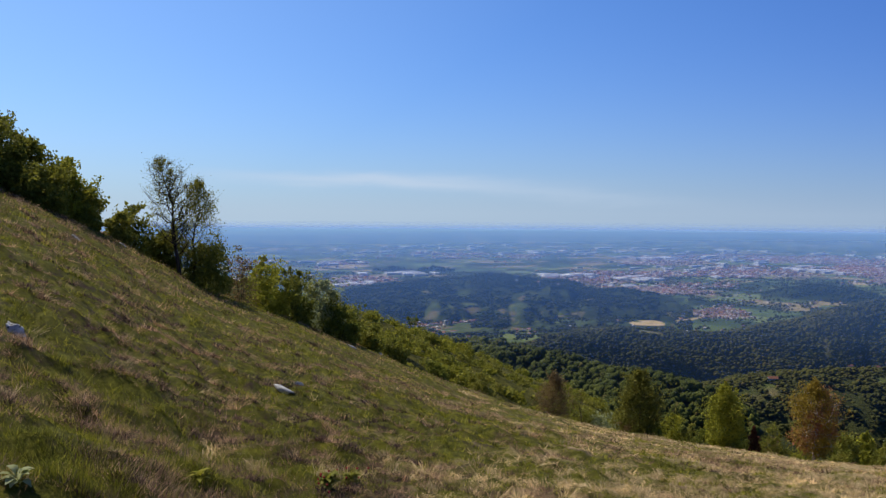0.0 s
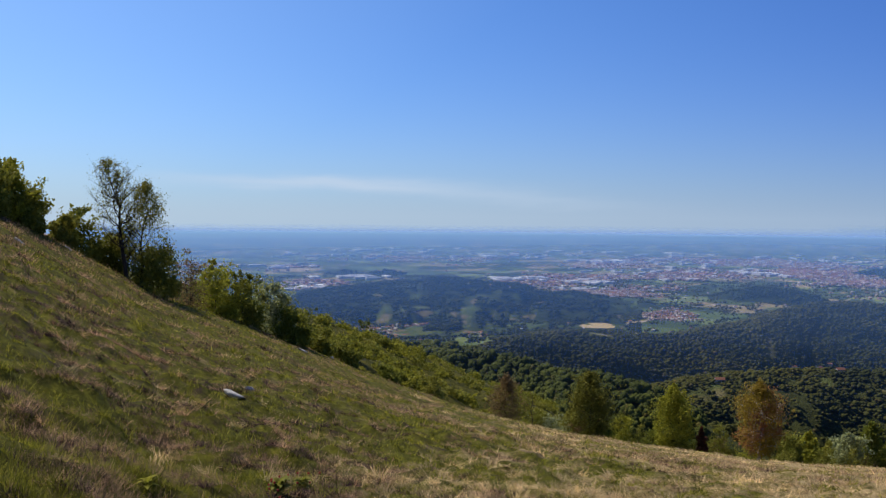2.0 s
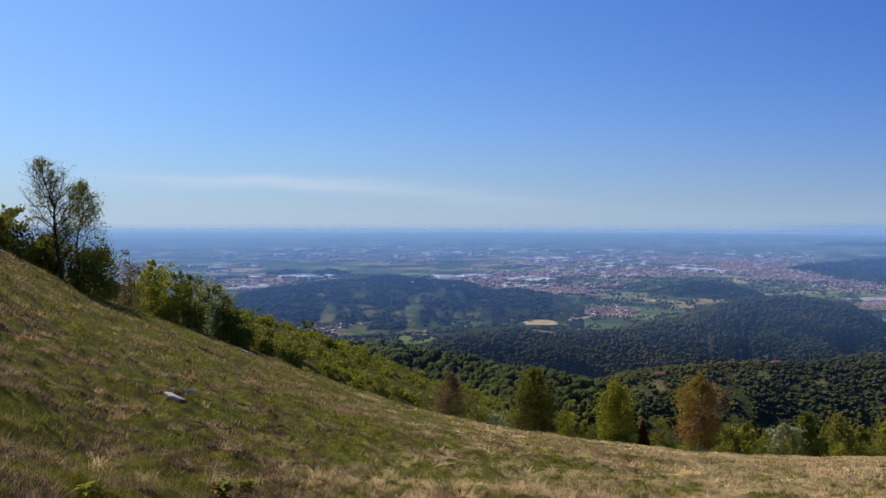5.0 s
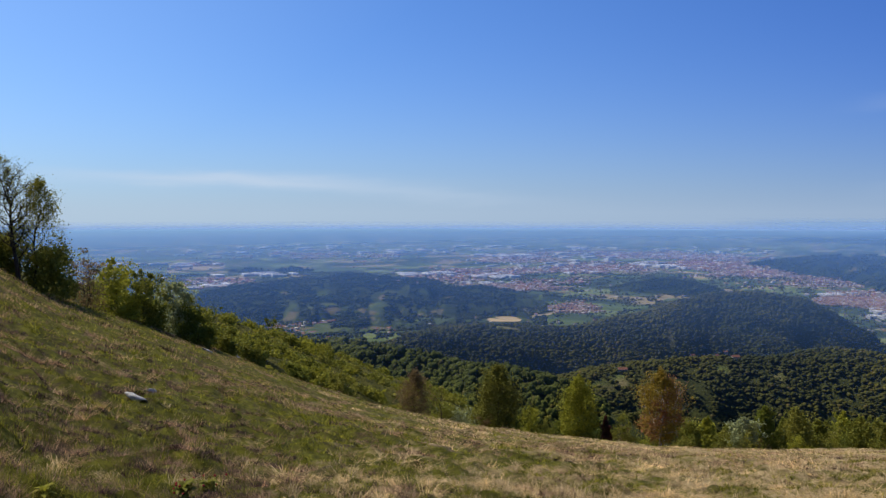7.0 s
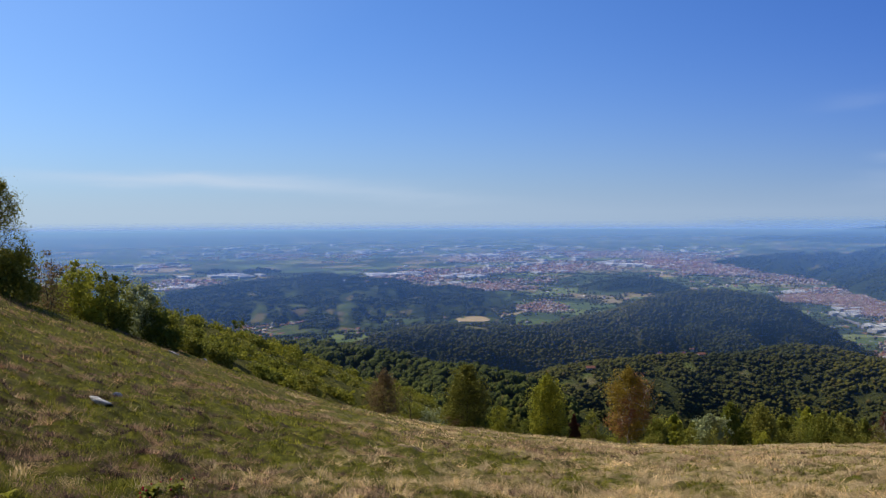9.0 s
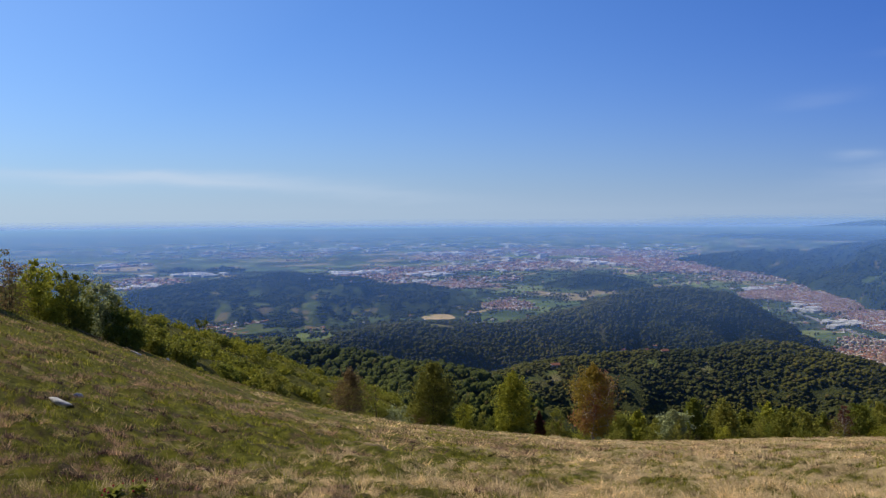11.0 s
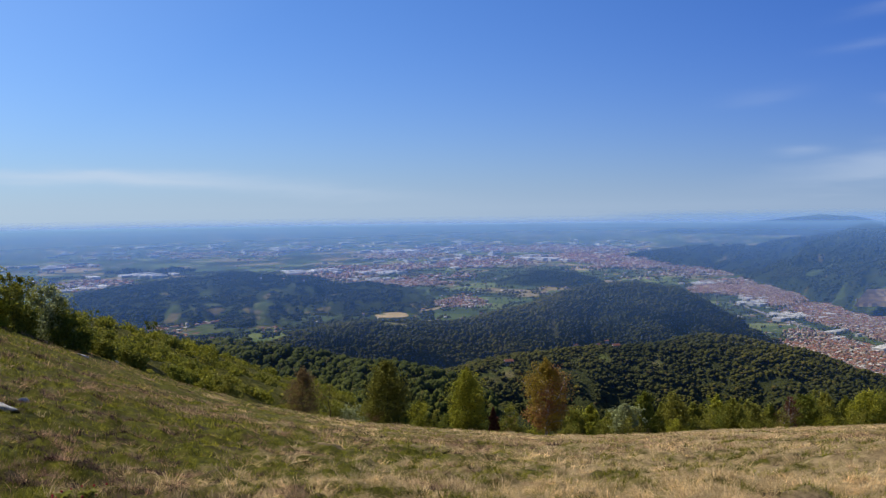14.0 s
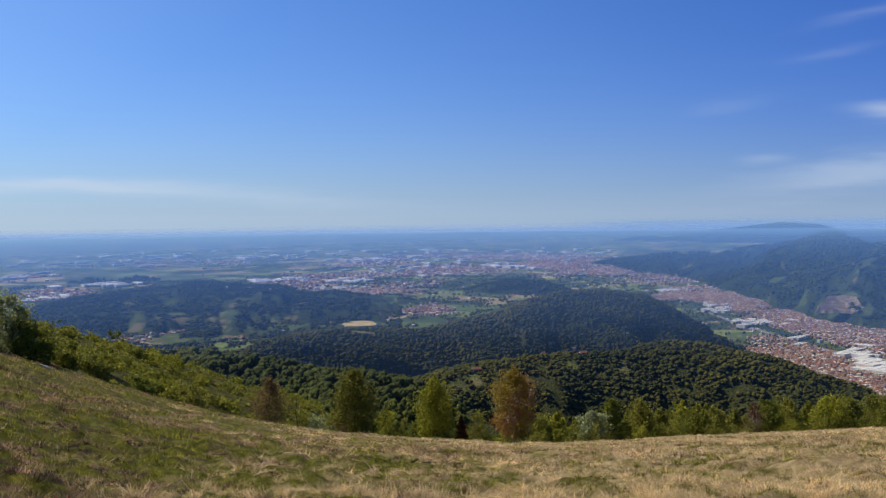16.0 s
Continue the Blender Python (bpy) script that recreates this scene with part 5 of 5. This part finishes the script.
M_FIELD = plain_paint("ripe_field", [(0.0, (0.42, 0.33, 0.18))], 0.9, 0.02)
M_ROAD = plain_paint("pale_asphalt", [(0.0, (0.22, 0.21, 0.20))], 0.9)
M_BANK = crown_material("river_trees", (0.03, 0.055, 0.02), (0.07, 0.10, 0.035), (0.09, 0.08, 0.04), 0.5)
ribbon("valley_road", "pale main road along the valley town", VALLEY_ROAD, 18, M_ROAD)
ribbon("valley_river", "river course lined by green trees", VALLEY_RIVER, 50, M_BANK, 2.0)


def field_patch(name, label, az, el, half_wide, half_deep, material, seed):
    """An open field with an uneven border, draped over the land."""
    p, r = sight(az, el, 2900)
    n = 48
    t = np.linspace(0, 2 * np.pi, n, endpoint=False)
    edge = 1 + 0.16 * vnoise(np.cos(t) * 1.6 + 4, np.sin(t) * 1.6, seed) + 0.08 * vnoise(np.cos(t) * 5, np.sin(t) * 5, seed + 1)
    a, right = radians(az), r * radians(half_wide)
    rows = []
    for k in (0.0, 0.5, 1.0):
        u, v = np.cos(t) * edge * k * right, np.sin(t) * edge * k * half_deep
        x, y = p[0] + u * math.cos(a) + v * math.sin(a), p[1] - u * math.sin(a) + v * math.cos(a)
        rows.append(np.stack([x, y, land(x, y)[0] + 2.5], 1))
    i = np.arange(2 * n).reshape(2, n)
    j = np.roll(i, -1, axis=1)
    F = np.stack([i.ravel(), (i + n).ravel(), (j + n).ravel(), j.ravel()], 1)
    tagged(new(name, mesh_from(name, drawn_in(np.vstack(rows)), F, material, True)), label, "field", kind="structure")


field_patch("mown_field", "pale tan mown field behind a wooded hill", 3.35, -6.78, 1.1, 75, M_FIELD, 3)

# ---------------------------------------------------------------- stones in the grass


def stone(az, r, long, high, turn, seed, label="pale limestone rock half sunk in the grass"):
    rng = np.random.default_rng(seed)
    v, f = icosphere(3)
    cut = rng.normal(size=(9, 3))
    cut /= np.linalg.norm(cut, axis=1)[:, None]
    for c in cut:
        d = v @ c
        v = v - np.clip(d - rng.uniform(0.55, 0.8), 0, 1)[:, None] * c
    v = v + 0.12 * np.stack([fbm(v[:, 0] * 3 + v[:, 2], v[:, 1] * 3 + v[:, 2] * 4, seed + k, 3) for k in range(3)], 1)
    v = v * (long / 2, long / 4.2, high)
    c, s = math.cos(turn), math.sin(turn)
    v = np.stack([v[:, 0] * c - v[:, 1] * s, v[:, 0] * s + v[:, 1] * c, v[:, 2]], 1)
    p = ground_at(az, r)
    a, e = math.atan2(p[0], p[1]), 0.6
    fall = [float(meadow_height(math.degrees(math.atan2(p[0] + dx, p[1] + dy)), math.hypot(p[0] + dx, p[1] + dy)) - meadow_height(math.degrees(a), r)) / e for dx, dy in ((e, 0), (0, e))]
    v[:, 2] += v[:, 0] * fall[0] + v[:, 1] * fall[1]  # it lies along the slope
    ob = new("rock", mesh_from("rock", v, f, M_ROCK, False))
    ob.location = p + (0, 0, high * 0.12)
    tagged(ob, label, "rock", "rocks in the meadow")


def on_meadow(az, el):
    r = np.geomspace(5, float(edge_r(az)), 400)
    p = ground_at(np.full(400, float(az)), r)
    under = p[:, 2] > EYE.z + r * math.tan(radians(el))
    return float(r[int(np.argmax(under))]) if under.any() else float(edge_r(az))


stone(-19.4, on_meadow(-19.4, -11.08), 0.74, 0.085, -0.5, 1)
stone(-18.43, on_meadow(-18.43, -10.72), 0.26, 0.096, 0.3, 2)
stone(-15.15, on_meadow(-15.15, -8.48), 0.73, 0.105, 0.2, 3, "flat pale rock lying at the meadow's edge")
stone(-34.72, on_meadow(-34.72, -7.11), 0.34, 0.2, 1.2, 4, "grey lichened boulder standing in the grass")
stone(-28.89, on_meadow(-28.89, -1.37) - 1, 0.4, 0.12, 0.4, 5)
stone(-31.46, on_meadow(-31.46, -1.66), 0.40, 0.12, 0.4, 6)
stone(-13.35, on_meadow(-13.35, -8.88), 0.32, 0.09, 0.9, 7)

# ---------------------------------------------------------------- herbs close to the feet


def broad_leaf(length, width, curl):
    """One lobed leaf with a folded midrib, along +x."""
    t = np.linspace(0, 1, 9)
    half = width * np.sin(np.pi * np.clip(t * 0.93 + 0.05, 0, 1)) ** 0.8 * (1 + 0.22 * np.sin(t * 26))
    rise = curl * length * (t - t * t * 1.3)
    mid = np.stack([t * length, 0 * t, rise - 0.12 * width], 1)
    V = np.concatenate([mid, mid + np.stack([0 * t, half, 0.3 * half], 1), mid + np.stack([0 * t, -half, 0.3 * half], 1)])
    i = np.arange(8)[:, None]
    F = np.concatenate([np.hstack([i, i + 1, i + 10, i + 9]), np.hstack([i + 1, i, i + 18, i + 19])])
    return V, F


def herb(az, el, size, count, leaf, label, seed, berries=0):
    rng = np.random.default_rng(seed)
    p = ground_at(az, on_meadow(az, el))
    thing = tagged(new("wild_plant"), label, "plant")
    thing.location = p
    for k in range(count):
        V, F = broad_leaf(size * rng.uniform(0.6, 1.1), size * 0.32, rng.uniform(0.3, 1.0))
        ob = part("leaf", mesh_from("leaf", V, F, M_LEAF[leaf], True), thing)
        ob.matrix_local = pose(0, 0, size * rng.uniform(0.1, 0.9), 0, rng.uniform(-50, -5), k * 137.5 + rng.uniform(-20, 20)) @ pose(size * 0.15, 0, 0)
    for k in range(max(2, count // 4)):
        a = rng.uniform(0, 6.28)
        line = bent((0, 0, -0.05), (math.cos(a) * size * 0.4, math.sin(a) * size * 0.4, size * 1.2), rng, 3, 0.1)
        v, f = tube(line, 0.004 * np.linspace(1, 0.5, 4), 5)
        part("stem", mesh_from("stem", v, f, M_LEAF["olive"], True), thing)
    v, f = icosphere(2)
    for k in range(berries):
        q = rng.normal(size=3) * (size * 1.3, size * 1.3, size * 0.3) + (0, 0, size * 1.0)
        ob = part("flower", mesh_from("flower", v * 0.014 * rng.uniform(0.7, 1.2, (len(v), 1)), f, M_RED, True), thing, "small dark red flower head")
        ob.location = q


M_RED = plain_paint("red_petals", [(0.0, (0.20, 0.012, 0.016)), (0.5, (0.30, 0.02, 0.03))], 0.6, 20)
herb(-34.7, -15.6, 0.11, 12, "silver", "broad-leaved pale green plant in the meadow grass", 1)
herb(-16.6, -17.0, 0.13, 30, "bush", "low green plant with small red flower heads", 2, 12)
herb(-15.2, -16.8, 0.12, 24, "bush", "low green plant with small red flower heads", 3, 8)
herb(-24.5, -16.4, 0.10, 10, "fresh", "low green leafy plant in the meadow grass", 4)
